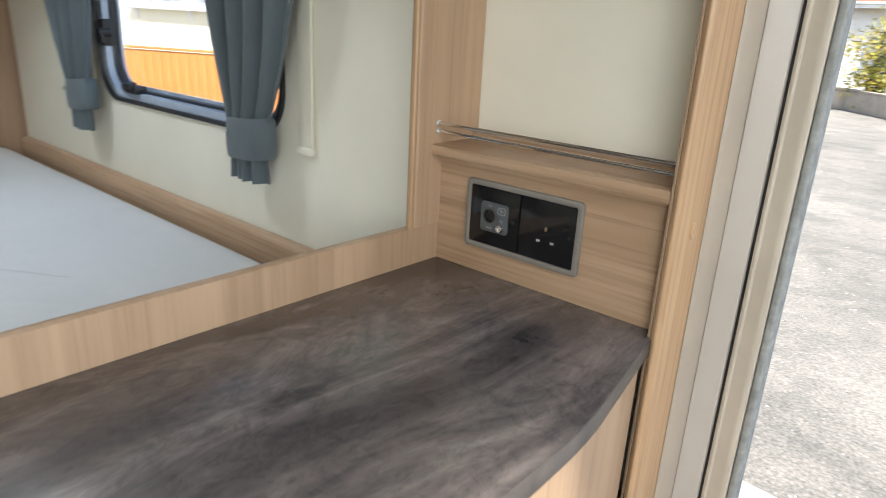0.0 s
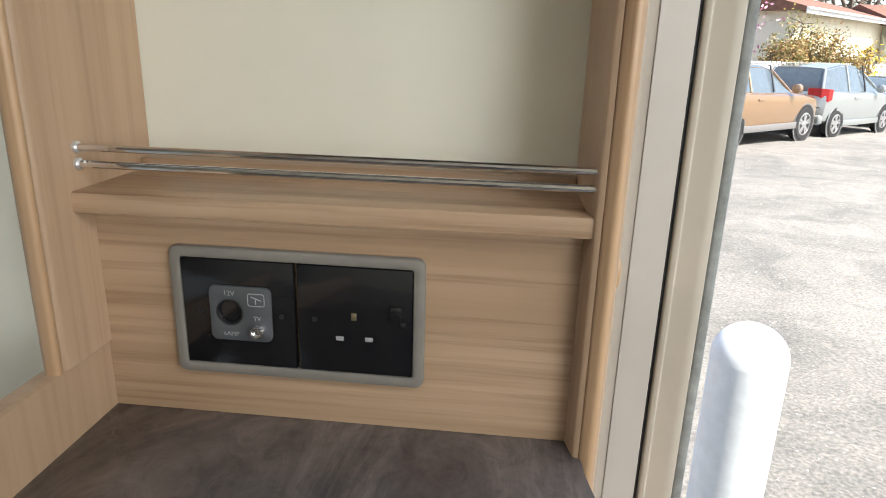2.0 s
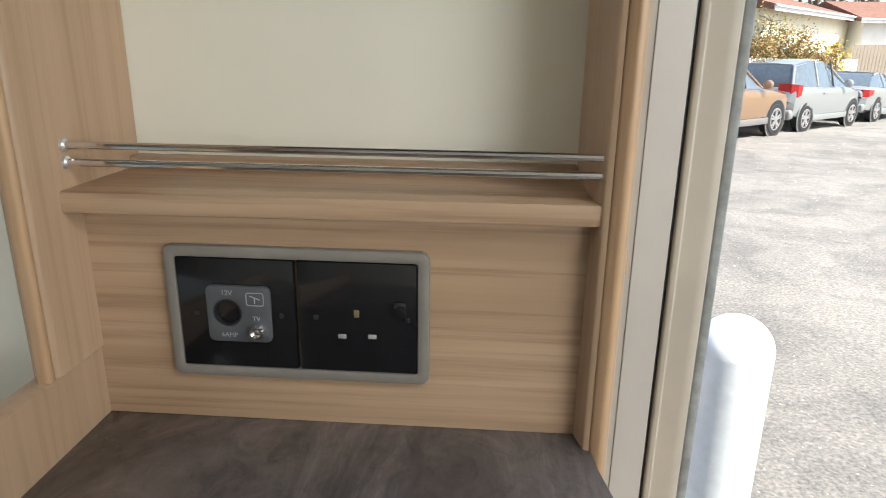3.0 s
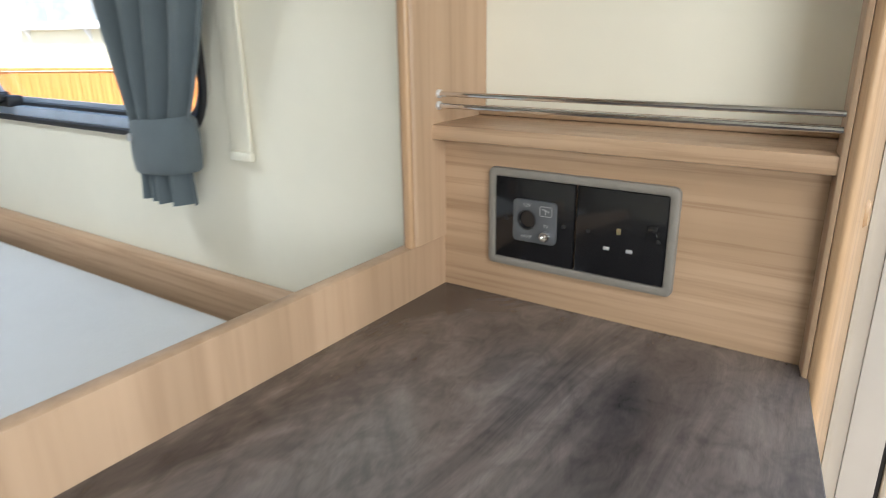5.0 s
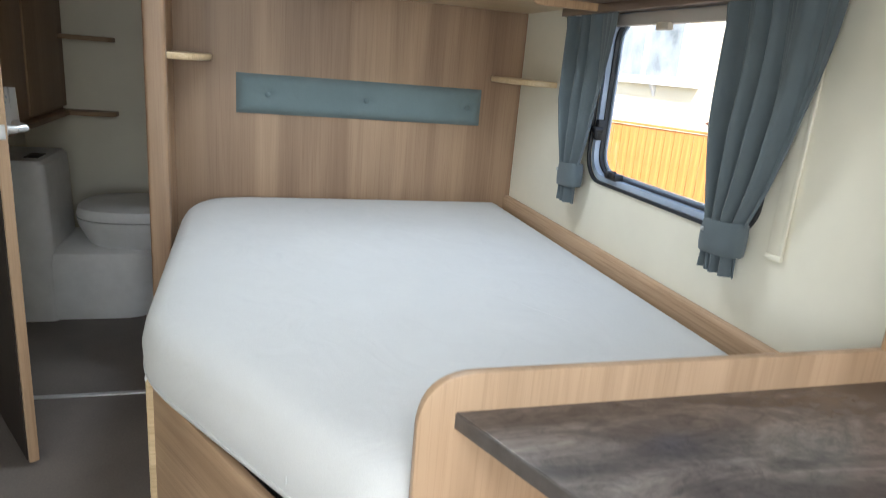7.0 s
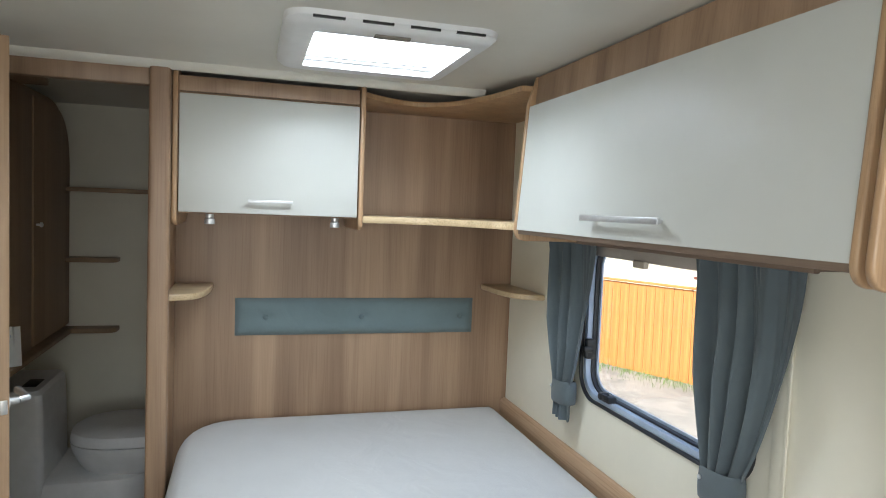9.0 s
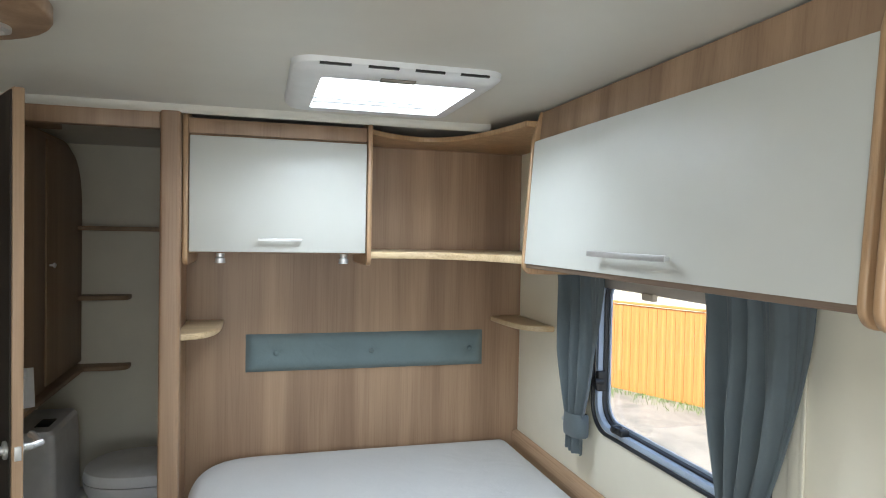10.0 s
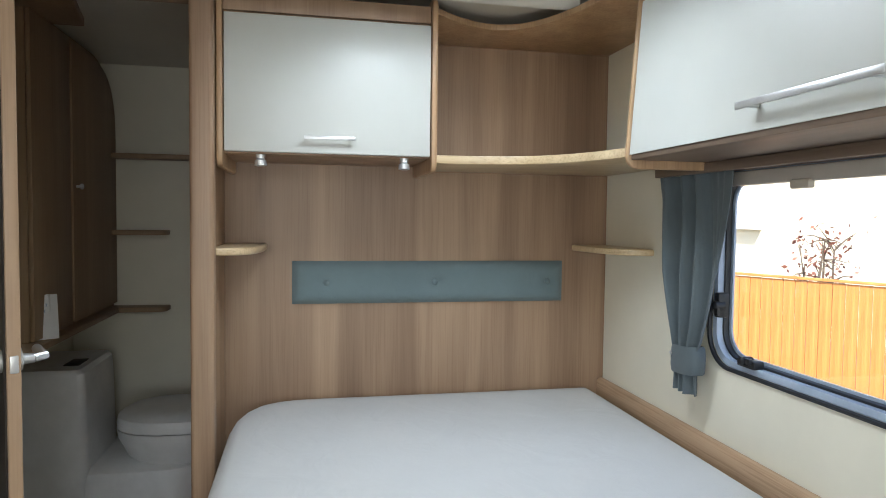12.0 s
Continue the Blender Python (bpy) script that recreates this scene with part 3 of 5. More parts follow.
part("seal", ring((WX0 + 0.019, WX1 - 0.019, WZ0 + 0.019, WZ1 - 0.019, 0.08), (WX0 + 0.027, WX1 - 0.027, WZ0 + 0.027, WZ1 - 0.027, 0.072), Y1 + 0.022, Y1 + 0.04, 0.003), RUBBER, win)
part("sash", ring((WX0 + 0.004, WX1 - 0.004, WZ0 + 0.004, WZ1 - 0.004, 0.09), (WX0 + 0.034, WX1 - 0.034, WZ0 + 0.034, WZ1 - 0.034, 0.066), Y1 + 0.041, Y1 + 0.047), FRAMEGREY, win)
pane = part("pane", prism(rounded(WX0 + 0.004, WX1 - 0.004, WZ0 + 0.004, WZ1 - 0.004, 0.09), "y", Y1 + 0.048, Y1 + 0.052), PANE, win)
pane.visible_shadow = False
for lx, lz, rot in ((-1.535, 0.888, 0), (-1.0, 0.888, 0), (WX0 + 0.03, 1.03, 90)):
    lt = box(-0.035, 0.035, -0.02, 0.012, -0.008, 0.014, 0.004)
    lathe([(0.012, 0), (0.012, 0.03), (0.007, 0.034)], 14, pose(0, -0.002, 0.01, 90, 0, 0), lt)
    box(-0.008, 0.028, -0.03, -0.018, 0.004, 0.02, 0.003, lt)
    part("latch", moved(lt, pose(lx, Y1 + 0.012, lz, 0, rot, 0)), BLACKPLASTIC, win, "black window catch")

structure("trim_blind_cassette", box(-1.74, -0.78, Y1 - 0.027, Y1 - 0.003, 1.363, 1.400, 0.006), TRIMWHITE, "white roller blind cassette at the window head", "trim")
clip = box(-1.36, -1.30, Y1 - 0.037, Y1 - 0.018, 1.346, 1.368, 0.004)
structure("trim_blind_pull", clip, BEIGE, "beige blind pull tab", "trim")
for n, x in (("trim_blind_guide", -0.775), ("trim_blind_guide_far", -1.765)):
    x -= 0.008
    g = box(x - 0.022, x + 0.022, Y1 - 0.007, Y1 - 0.002, 0.852, 1.385, 0.001)
    box(x + 0.014, x + 0.024, Y1 - 0.010, Y1 - 0.005, 0.852, 1.385, 0.001, g)
    box(x - 0.02, x + 0.026, Y1 - 0.014, Y1 - 0.003, 0.840, 0.853, 0.002, g)
    structure(n, g, WALL, "cream plastic blind guide beside the window", "trim")


# ---------------------------------------------------------------- curtains
def curtain(xa, xb, tie_x, tie_z, tie_w, bottom, lean_side, folds, label):
    th = thing("curtain", ((xa + xb) / 2, 0.985, 1.4), label, "curtain", "curtains")
    top = 1.402
    nu, nv = 110, 40
    b = bmesh.new()
    rows = []
    for j in range(nv + 1):
        z = top + (bottom - top) * j / nv
        if z > tie_z:
            s = (top - z) / (top - tie_z)
            e = s ** 1.9
        else:
            e = 1.0
        l0 = xa + (tie_x - tie_w / 2 - xa) * (e if lean_side > 0 else s_low(z, top, tie_z))
        r0 = xb + (tie_x + tie_w / 2 - xb) * (e if lean_side < 0 else s_low(z, top, tie_z))
        if z < tie_z - 0.055:
            k = (tie_z - 0.055 - z) / max(0.001, tie_z - 0.055 - bottom)
            l0 -= 0.004 * k
            r0 += 0.004 * k
        amp = 0.010 + 0.012 * (1 - abs(2 * (top - z) / (top - bottom) - 0.9)) if z > tie_z else 0.012
        line = []
        for i in range(nu + 1):
            u = i / nu
            w = 1 - (1 - u) ** 1.5
            ph = folds * 2 * math.pi * (w + 0.05 * math.sin(5 * u + 2 * z) + 0.02 * math.sin(13 * u))
            deep = 1.25 - 0.7 * u if z > tie_z else 1.0
            y = 0.980 + amp * deep * (math.sin(ph) + 0.3 * math.sin(2 * ph + 0.6)) + 0.12 * amp * math.sin(4.3 * ph + 5 * z) + 0.004 * math.sin(9 * z + 7 * u)
            line.append(b.verts.new((l0 + (r0 - l0) * u, y, z)))
        rows.append(line)
    for a, c in zip(rows, rows[1:]):
        for i in range(nu):
            b.faces.new((a[i], a[i + 1], c[i + 1], c[i]))
    cl = part("cloth", b, CURTAIN, th)
    sol = cl.modifiers.new("thickness", "SOLIDIFY")
    sol.thickness = 0.0025
    tb = bmesh.new()
    rr = []
    for z, g in ((tie_z + 0.028, 0.0), (tie_z + 0.022, 0.004), (tie_z, 0.006), (tie_z - 0.03, 0.006), (tie_z - 0.05, 0.004), (tie_z - 0.055, 0.0)):
        o = []
        for k in range(28):
            a = 2 * math.pi * k / 28
            o.append((tie_x + (tie_w / 2 + 0.008 + g) * math.copysign(abs(math.cos(a)) ** 0.7, math.cos(a)),
                      0.985 + (0.026 + g) * math.copysign(abs(math.sin(a)) ** 0.8, math.sin(a)) + 0.0, z + 0.006 * math.cos(a)))
        rr.append(o)
    tie = part("tie_back", loft(rr, caps=False, bm=tb), CURTAIN, th, "cloth tie-back band")
    part("stud", lathe([(0.006, 0), (0.006, 0.003), (0.003, 0.005)], 10, pose(tie_x - tie_w * 0.35, 0.985 - 0.032, tie_z, 90, 0, 0)), SATIN, tie)
    return th


def s_low(z, top, tie):
    return min(1.0, max(0.0, (top - z) / (top - tie))) ** 1.1


curtain(-1.925, -1.535, -1.735, 0.875, 0.105, 0.765, -1, 3.6, "blue-grey cloth curtain tied back beside the window")
curtain(-1.055, -0.69, -0.905, 0.872, 0.110, 0.772, -1, 4.4, "blue-grey pleated curtain tied back beside the window")

# ---------------------------------------------------------------- dresser beside the doorway
PF = -0.391
dr = thing("dresser", (-0.18, 0.6, 0), "wood dresser with dark slate-effect worktop at the foot of the bed", "dresser")
part_outline = smooth_corner([(0.112, 0.0), (Y1 - 0.002, 0.0), (Y1 - 0.002, 0.801), (0.112, 0.801)], [0, 0, 0, 0.085], 10)
part("partition", prism(part_outline, "x", PF - 0.018, PF, 0.003), WOOD_Z, dr, "tall wood end board with rounded corner")
WT = smooth_corner([(PF - 0.006, 0.165), (0.018, 0.337), (0.027, 0.62), (0.022, 0.75), (-0.014, 0.945), (-0.018, 0.990), (PF - 0.006, 0.990)],
                   [0.0, 0.06, 0.06, 0.05, 0.0, 0, 0], 8)
part("worktop", prism(outline_inset(WT, -0.0012), "z", 0.7175, 0.7412, 0.0008), WORKEDGE, dr, "dark brown-grey worktop edge")
part("laminate_top", prism(WT, "z", 0.7413, 0.743, 0.0008), WORKTOP, dr, "dark slate-oak laminate worktop with curved front")
SH = smooth_corner([(PF + 0.001, 0.184), (-0.05, 0.312), (0.006, 0.345), (0.010, 0.385), (0.008, 0.409), (PF + 0.001, 0.409)], [0, 0.08, 0.03, 0, 0, 0])
part("shelf", prism(SH, "z", 0.439, 0.456, 0.002), WOOD_Y, dr)
part("back_panel", box(PF + 0.001, 0.010, 0.410, 0.424, 0.0, 0.717), WOOD_Z, dr)
edge = [p for p in WT if p[1] > 0.395 and p[0] > -0.0175]
inner = [(x - 0.004, y) for x, y in edge]
part("side_panel", prism([(0.016, 0.396)] + inner + [(x - 0.014, y) for x, y in inner[::-1]] + [(0.002, 0.396)], "z", 0.0, 0.717), WOOD_Z, dr, "pale wood side panel facing the doorway")
part("plinth", box(PF + 0.002, 0.0, 0.30, 0.41, 0.0, 0.06), WOOD_X, dr)

# panel with sockets, shelf and uprights against the wall
su = thing("socket_shelf_unit", (-0.19, 0.99, 0.745), "wood niche with socket panel, shelf and chrome gallery rail", "shelf unit")
part("panel", box(PF - 0.004, -0.0215, 0.984, 0.998, 0.7432, 0.9108), WOOD_X, su)
part("shelf", prism([(PF - 0.002, 0.960), (-0.0215, 0.9665), (-0.0215, 1.068), (PF - 0.002, 1.068)], "z", 0.9110, 0.9268, 0.0025), WOOD_X, su)
part("back_lip", box(PF + 0.0025, -0.0265, 1.052, 1.0695, 0.927, 0.9365, 0.002), WOOD_X, su)
up = smooth_corner([(PF - 0.018, 0.928), (PF + 0.002, 0.928), (PF + 0.002, 1.069), (PF - 0.018, 1.069)], [0.006, 0.006, 0, 0], 3)
part("upright", prism(up, "z", 0.801, 1.918), WOOD_Z, su)
part("upright", prism(smooth_corner([(-0.026, 0.985), (-0.0215, 0.9645), (-0.0170, 0.9625), (-0.0170, 1.069), (-0.026, 1.069)], [0, 0.0015, 0.001, 0, 0], 3), "z", 0.0, 1.918), WOOD_Z, su)
part("edging", prism(rounded(PF - 0.010, PF + 0.001, 0.921, 0.9285, 0.003, 3), "z", 0.801, TOP - 0.006), EDGE_Z, su)
part("back_lining", box(PF - 0.03, 0.005, 1.070, 1.080, 0.88, TOP - 0.004), WALL, su)
for z in (0.945, 0.957):
    part("rail", tube([(PF, 0.972, z), (-0.022, 0.972, z)], 0.0027, 10), CHROME, su, "thin chrome rail")
for z in (0.945, 0.957):
    part("rail_fixing", lathe([(0.0045, 0.0), (0.0045, 0.002), (0.003, 0.003)], 12, pose(PF + 0.002, 0.972, z, 0, 90, 0)), SATIN, su)

# socket plate
so = thing("socket_plate", (-0.227, 0.9840, 0.783), "double black socket plate with 12 volt outlet in taupe bezel", "socket")
bx0, bx1, bz0, bz1 = -0.331, -0.136, 0.782, 0.886
part("bezel", prism(rounded(bx0, bx1, bz0, bz1, 0.007), "y", 0.9770, 0.9850, 0.0025, holes=(rounded(bx0 + 0.009, bx1 - 0.009, bz0 + 0.009, bz1 - 0.009, 0.002, 2),)), BEZEL, so,
     "taupe plastic bezel")
mid = (bx0 + bx1) / 2
cxa, cza = bx0 + 0.055, (bz0 + bz1) / 2 + 0.001
modp = rounded(cxa - 0.024, cxa + 0.024, cza - 0.022, cza + 0.022, 0.005)
hole = arc(cxa - 0.0085, cza + 0.001, 0.0105, 0, 345, 23)
pl = part("plate", prism([(bx0 + 0.0092, bz0 + 0.0092), (mid - 0.0012, bz0 + 0.0092), (mid - 0.0012, bz1 - 0.0092), (bx0 + 0.0092, bz1 - 0.0092)], "y", 0.9775, 0.9840, 0.0012), BLACKGLOSS, so,
          "glossy black plate")
part("plate", prism([(mid + 0.0012, bz0 + 0.0092), (bx1 - 0.0092, bz0 + 0.0092), (bx1 - 0.0092, bz1 - 0.0092), (mid + 0.0012, bz1 - 0.0092)], "y", 0.9775, 0.9840, 0.0012), BLACKGLOSS, so,
           "glossy black plate")
part("outlet_module", prism(modp, "y", 0.9745, 0.9778, 0.0008, holes=(hole,)), SOCKGREY, so, "grey outlet module with 12 volt and aerial sockets")
part("twelve_volt_socket", lathe([(0.0106, 0.0), (0.0106, 0.004), (0.0092, 0.0038), (0.0088, 0.0003), (0.001, 0.0002)], 24, pose(cxa - 0.0085, 0.9785, cza + 0.001, 90, 0, 0)), BLACKPLASTIC, so)
tv = lathe([(0.006, 0), (0.006, 0.003), (0.0048, 0.006), (0.0035, 0.006), (0.0033, 0.003), (0.0012, 0.003), (0.001, 0.005), (0.0004, 0.005)], 18, pose(cxa + 0.0135, 0.9745, cza - 0.0125, 90, 0, 0))
part("aerial_socket", tv, CHROME, so, "round chrome aerial socket")


def lettering(text, x, z, size, y, parent, mat=PRINT):
    cu = bpy.data.curves.new("print", "FONT")
    cu.body, cu.size, cu.align_x, cu.align_y, cu.extrude = text, size, "CENTER", "CENTER", 0.0001
    tmp = bpy.data.objects.new("tmp", cu)
    scene.collection.objects.link(tmp)
    me = bpy.data.meshes.new_from_object(tmp.evaluated_get(bpy.context.evaluated_depsgraph_get()))
    bpy.data.objects.remove(tmp)
    me.materials.clear()
    b = bmesh.new()
    b.from_mesh(me)
    bpy.data.meshes.remove(me)
    moved(b, pose(x, y, z, 90, 0, 0))
    return part("lettering", b, mat, parent)


YL = 0.9744
lettering("12V", cxa - 0.008, cza + 0.0165, 0.0055, YL, so)
lettering("6AMP", cxa - 0.008, cza - 0.0165, 0.005, YL, so)
lettering("TV", cxa + 0.013, cza - 0.003, 0.005, YL, so)
ic = rounded(cxa + 0.006, cxa + 0.0195, cza + 0.007, cza + 0.0175, 0.002, 3)
ih = rounded(cxa + 0.0067, cxa + 0.0188, cza + 0.0077, cza + 0.0168, 0.0015, 3)
icon = prism(ic, "y", YL - 0.0001, YL + 0.0002, holes=(ih,))
tube([(cxa + 0.009, YL, cza + 0.0148), (cxa + 0.0165, YL, cza + 0.012)], 0.0005, 6, icon)
tube([(cxa + 0.0125, YL, cza + 0.0135), (cxa + 0.0125, YL, cza + 0.009)], 0.0005, 6, icon)
part("aerial_symbol", icon, PRINT, so)
for sx in (cxa - 0.033, cxa + 0.031, mid + 0.014, bx1 - 0.016):
    part("screw", lathe([(0.0022, 0), (0.0022, 0.0006), (0.001, 0.0009)], 10, pose(sx, 0.9777, cza - 0.001, 90, 0, 0)), BLACKPLASTIC, so)
ex = (mid + bx1) / 2 - 0.004
part("earth_slot", box(ex - 0.0025, ex + 0.0015, 0.9771, 0.9780, cza + 0.0, cza + 0.006, 0.0002), BRASS, so, "metal earth contact")
part("pin_slot", box(ex - 0.0145, ex - 0.0085, 0.9771, 0.9780, cza - 0.017, cza - 0.0135, 0.0002), SATIN, so)
part("pin_slot", box(ex + 0.0078, ex + 0.0138, 0.9771, 0.9780, cza - 0.0165, cza - 0.013, 0.0002), SATIN, so)
part("rocker_switch", box(ex + 0.027, ex + 0.036, 0.9745, 0.9780, cza + 0.001, cza + 0.014, 0.001), BLACKGLOSS, so)

# ---------------------------------------------------------------- door frame of the caravan
dj = thing("door_1", (DX0, Y1, 0), "open caravan doorway with wood, white and beige moulded frame", "door", "", "structure")
part("wood_trim", prism(smooth_corner([(-0.0168, 0.9625), (-0.0090, 0.9570), (-0.0030, 0.9640), (0.0038, 1.018), (0.0038, Y1 - 0.003), (-0.0168, Y1 - 0.003)], [0.002, 0.004, 0.005, 0, 0, 0], 6), "z", 0.0, TOP - 0.006), EDGE_Z, dj,
     "rounded wood trim")
part("inner_moulding", prism(smooth_corner([(0.0042, 1.0195), (0.0085, 1.0225), (0.0195, 1.0470), (0.0195, Y1 + 0.026), (0.0042, Y1 + 0.026)], [0.001, 0.003, 0.0, 0, 0], 4), "z", 0.0, 1.90), GREYBEIGE, dj,
     "grey-beige plastic inner moulding")
part("white_moulding", prism(smooth_corner([(0.0198, 1.0460), (0.0240, 1.0470), (0.0500, 1.0565), (0.0500, Y1 + 0.048), (0.0198, Y1 + 0.048)], [0.001, 0.003, 0.002, 0, 0], 4), "z", 0.0, 1.90), TRIMWHITE, dj,
     "white plastic moulding")
part("gap_seal", prism([(0.0502, 1.0640), (0.0540, 1.0640), (0.0540, Y1 + 0.046), (0.0502, Y1 + 0.046)], "z", 0.0, 1.86), RUBBER, dj, "black gap seal")
part("beige_frame", prism(smooth_corner([(0.0542, 1.0590), (0.0590, 1.0580), (0.0605, 1.0615), (0.0780, 1.0585), (0.0845, 1.0600), (0.0845, Y1 + 0.050), (0.0542, Y1 + 0.050)], [0.002, 0.0012, 0.0012, 0.003, 0.002, 0, 0], 5), "z", -0.02, 1.84),
     BEIGE, dj, "beige moulded door frame")
part("edge_seal", prism(rounded(0.0847, 0.0945, Y1 + 0.028, Y1 + 0.060, 0.0035, 3), "z", -0.03, 1.80), GREYSEAL, dj, "grey fuzzy edge seal")
part("header", box(DX0, DX1, Y1 - 0.01, Y1 + 0.03, 1.78, 1.84, 0.004), BEIGE, dj)
part("far_jamb", box(DX1, DX1 + 0.04, Y1 - 0.01, Y1 + 0.03, -0.02, 1.84, 0.004), BEIGE, dj)
part("sill", box(DX0, DX1, Y1 - 0.02, Y1 + 0.05, -0.045, -0.012, 0.004), SATIN, dj)
part("strike", lathe([(0.002, 0.004), (0.007, 0.003), (0.009, 0.0), (0.009, -0.003)][::-1], 14, pose(0.0002, 0.992, 0.880, 90, 0, 82) @ Matrix.Diagonal((0.6, 1.35, 1, 1))), EDGE_Z, dj, "small wood cover cap")

# ---------------------------------------------------------------- rooflight
rl = thing("rooflight", (-1.48, 0.23, TOP), "white framed rooflight with bright daylight through milky dome", "rooflight")
SO = (-1.785, -1.185, -0.048, 0.488)
rr = []
for z, dd, r in ((TOP + 0.0, 0.0, 0.06), (TOP - 0.014, 0.003, 0.06), (TOP - 0.026, 0.016, 0.055), (TOP - 0.031, 0.04, 0.045)):
    rr.append([(x, y, z) for x, y in rounded(SO[0] + dd, SO[1] - dd, SO[2] + dd, SO[3] - dd, r, 6)])
n_in = rounded(-1.688, -1.276, 0.027, 0.431, 0.012, 6)
rr.append([(x, y, TOP - 0.031) for x, y in n_in])
rr.append([(x, y, TOP + 0.10) for x, y in n_in])
part("frame", loft(rr, caps=False), WHITE, rl, "white moulded plastic frame")
for k in range(4):
    y0 = 0.015 + 0.116 * k
    part("vent_slot", box(-1.194, -1.1853, y0, y0 + 0.075, TOP - 0.019, TOP - 0.0135), BLACKPLASTIC, rl)
part("blind_bar", box(-1.674, -1.664, 0.029, 0.429, TOP - 0.004, TOP + 0.004, 0.002), SATIN, rl)
part("blind_edge", box(-1.686, -1.674, 0.029, 0.429, TOP - 0.012, TOP + 0.012, 0.002), WHITE, rl)
part("catch", box(-1.262, -1.234, 0.17, 0.26, TOP - 0.036, TOP - 0.030, 0.002), BEZEL, rl)
hd = lathe([(0.03, 0.0), (0.03, 0.012), (0.018, 0.016), (0.012, 0.03)], 20, pose(-1.36, 0.17, TOP + 0.05))
box(-1.375, -1.345, 0.12, 0.22, TOP + 0.052, TOP + 0.06, 0.004, hd)
part("catch_handle", hd, WHITE, rl)
dome = part("dome", prism(rounded(-1.70, -1.264, 0.015, 0.443, 0.03), "z", TOP + 0.112, TOP + 0.118), DOME, rl, "milky acrylic dome")

# round wood-rimmed lamp on the ceiling
cl = thing("ceiling_lamp", (-0.96, -0.73, TOP), "dark wood rounded lamp plate on the ceiling", "lamp")
part("plate", prism(arc(-0.96, -0.74, 0.25, 0, 350, 35), "z", TOP - 0.03, TOP, 0.006, seg=3), HEADWOOD, cl)
part("spot", lathe([(0.045, 0), (0.045, -0.008), (0.034, -0.011), (0.03, -0.004), (0.002, -0.004)], 24, pose(-1.07, -0.63, TOP - 0.03)), SATIN, cl, "satin downlight")

# ---------------------------------------------------------------- washroom door, standing open
wd = thing("door_2", (-1.99, -0.975, 0), "open wood washroom door with lever handles and coat hooks", "door", "", "structure")
hx, hy, fx, fy = -1.975, -0.965, -1.50, -0.705
dl = math.hypot(fx - hx, fy - hy)
dang = math.degrees(math.atan2(fy - hy, fx - hx))
DM = pose(hx, hy, 0, 0, 0, dang)
part("leaf", moved(box(0, dl, -0.012, 0.014, 0.012, 1.885, 0.003), DM), WOOD_Z, wd)
# thin sheet on the face turned from the light, coloured as dark as its shade
part("outer_face", moved(box(0.004, dl - 0.010, -0.016, -0.012, 0.02, 1.878), DM), DARKSHADEWOOD, wd, "very dark outer face, shade put into its colour")
for sgn, yy in ((1, 0.014), (-1, -0.016)):
    hb = lathe([(0.024, 0), (0.024, 0.006), (0.012, 0.009), (0.010, 0.03)], 18, DM @ pose(dl - 0.045, yy, 0.955, -90 * sgn, 0, 0))
    tube([DM @ Vector((dl - 0.045, yy + sgn * 0.03, 0.955)), DM @ Vector((dl - 0.05, yy + sgn * 0.05, 0.957)), DM @ Vector((dl - 0.12, yy + sgn * 0.052, 0.957)), DM @ Vector((dl - 0.15, yy + sgn * 0.05, 0.956))],
         [0.009, 0.009, 0.008, 0.011], 10, hb)
    part("handle", hb, SATIN, wd, "satin lever handle")
part("latch", moved(box(dl - 0.001, dl + 0.004, -0.007, 0.009, 0.935, 0.972, 0.002), DM), SATIN, wd)
for z in (1.62, 1.36, 1.10):
    hk = lathe([(0.011, 0), (0.010, 0.004), (0.004, 0.006), (0.004, 0.012), (0.007, 0.015), (0.007, 0.019), (0.003, 0.021)], 14, DM @ pose(dl * 0.42, -0.016, z, 90, 0, 0))
    part("coat_hook", hk, SOCKGREY, wd, "small dull hook knob")

# ---------------------------------------------------------------- washroom
wc = thing("washroom_cupboard", (-2.75, -1.07, 0.85), "dark wood washroom cupboard with curved top corner", "cupboard")
prof = smooth_corner([(-3.27, 0.846), (-2.33, 0.846), (-2.33, 1.93), (-3.27, 1.93)], [0, 0, 0, 0.30], 10)
part("carcass", prism(prof, "y", -1.168, -0.99), WASHWOOD, wc)
dprof = smooth_corner([(-3.26, 0.862), (-2.70, 0.862), (-2.70, 1.90), (-3.26, 1.90)], [0, 0, 0, 0.29], 10)
dd = part("door", prism(dprof, "y", -0.989, -0.972, 0.002), WASHWOOD, wc, "brown wood door")
part("knob", lathe([(0.005, 0), (0.005, 0.012), (0.011, 0.016), (0.011, 0.022), (0.004, 0.026)], 14, pose(-2.735, -0.972, 1.370, -90, 0, 0)), WHITE, dd)
part("face_panel", box(-2.685, -2.335, -0.989, -0.975, 0.85, 1.92, 0.002), WASHWOOD, wc)
structure("trim_washroom_soffit", prism([(-2.53, -0.875), (-2.53, -1.15), (-2.04, -1.15), (-2.04, -0.78)], "z", 1.918, TOP - 0.003, 0.002), WASHWOOD, "wood corner board on the washroom ceiling", "trim")
structure("trim_washroom_ledge", box(-3.275, -2.05, -1.168, -0.945, 0.822, 0.845, 0.004), WASHWOOD, "wood ledge in the washroom", "trim")
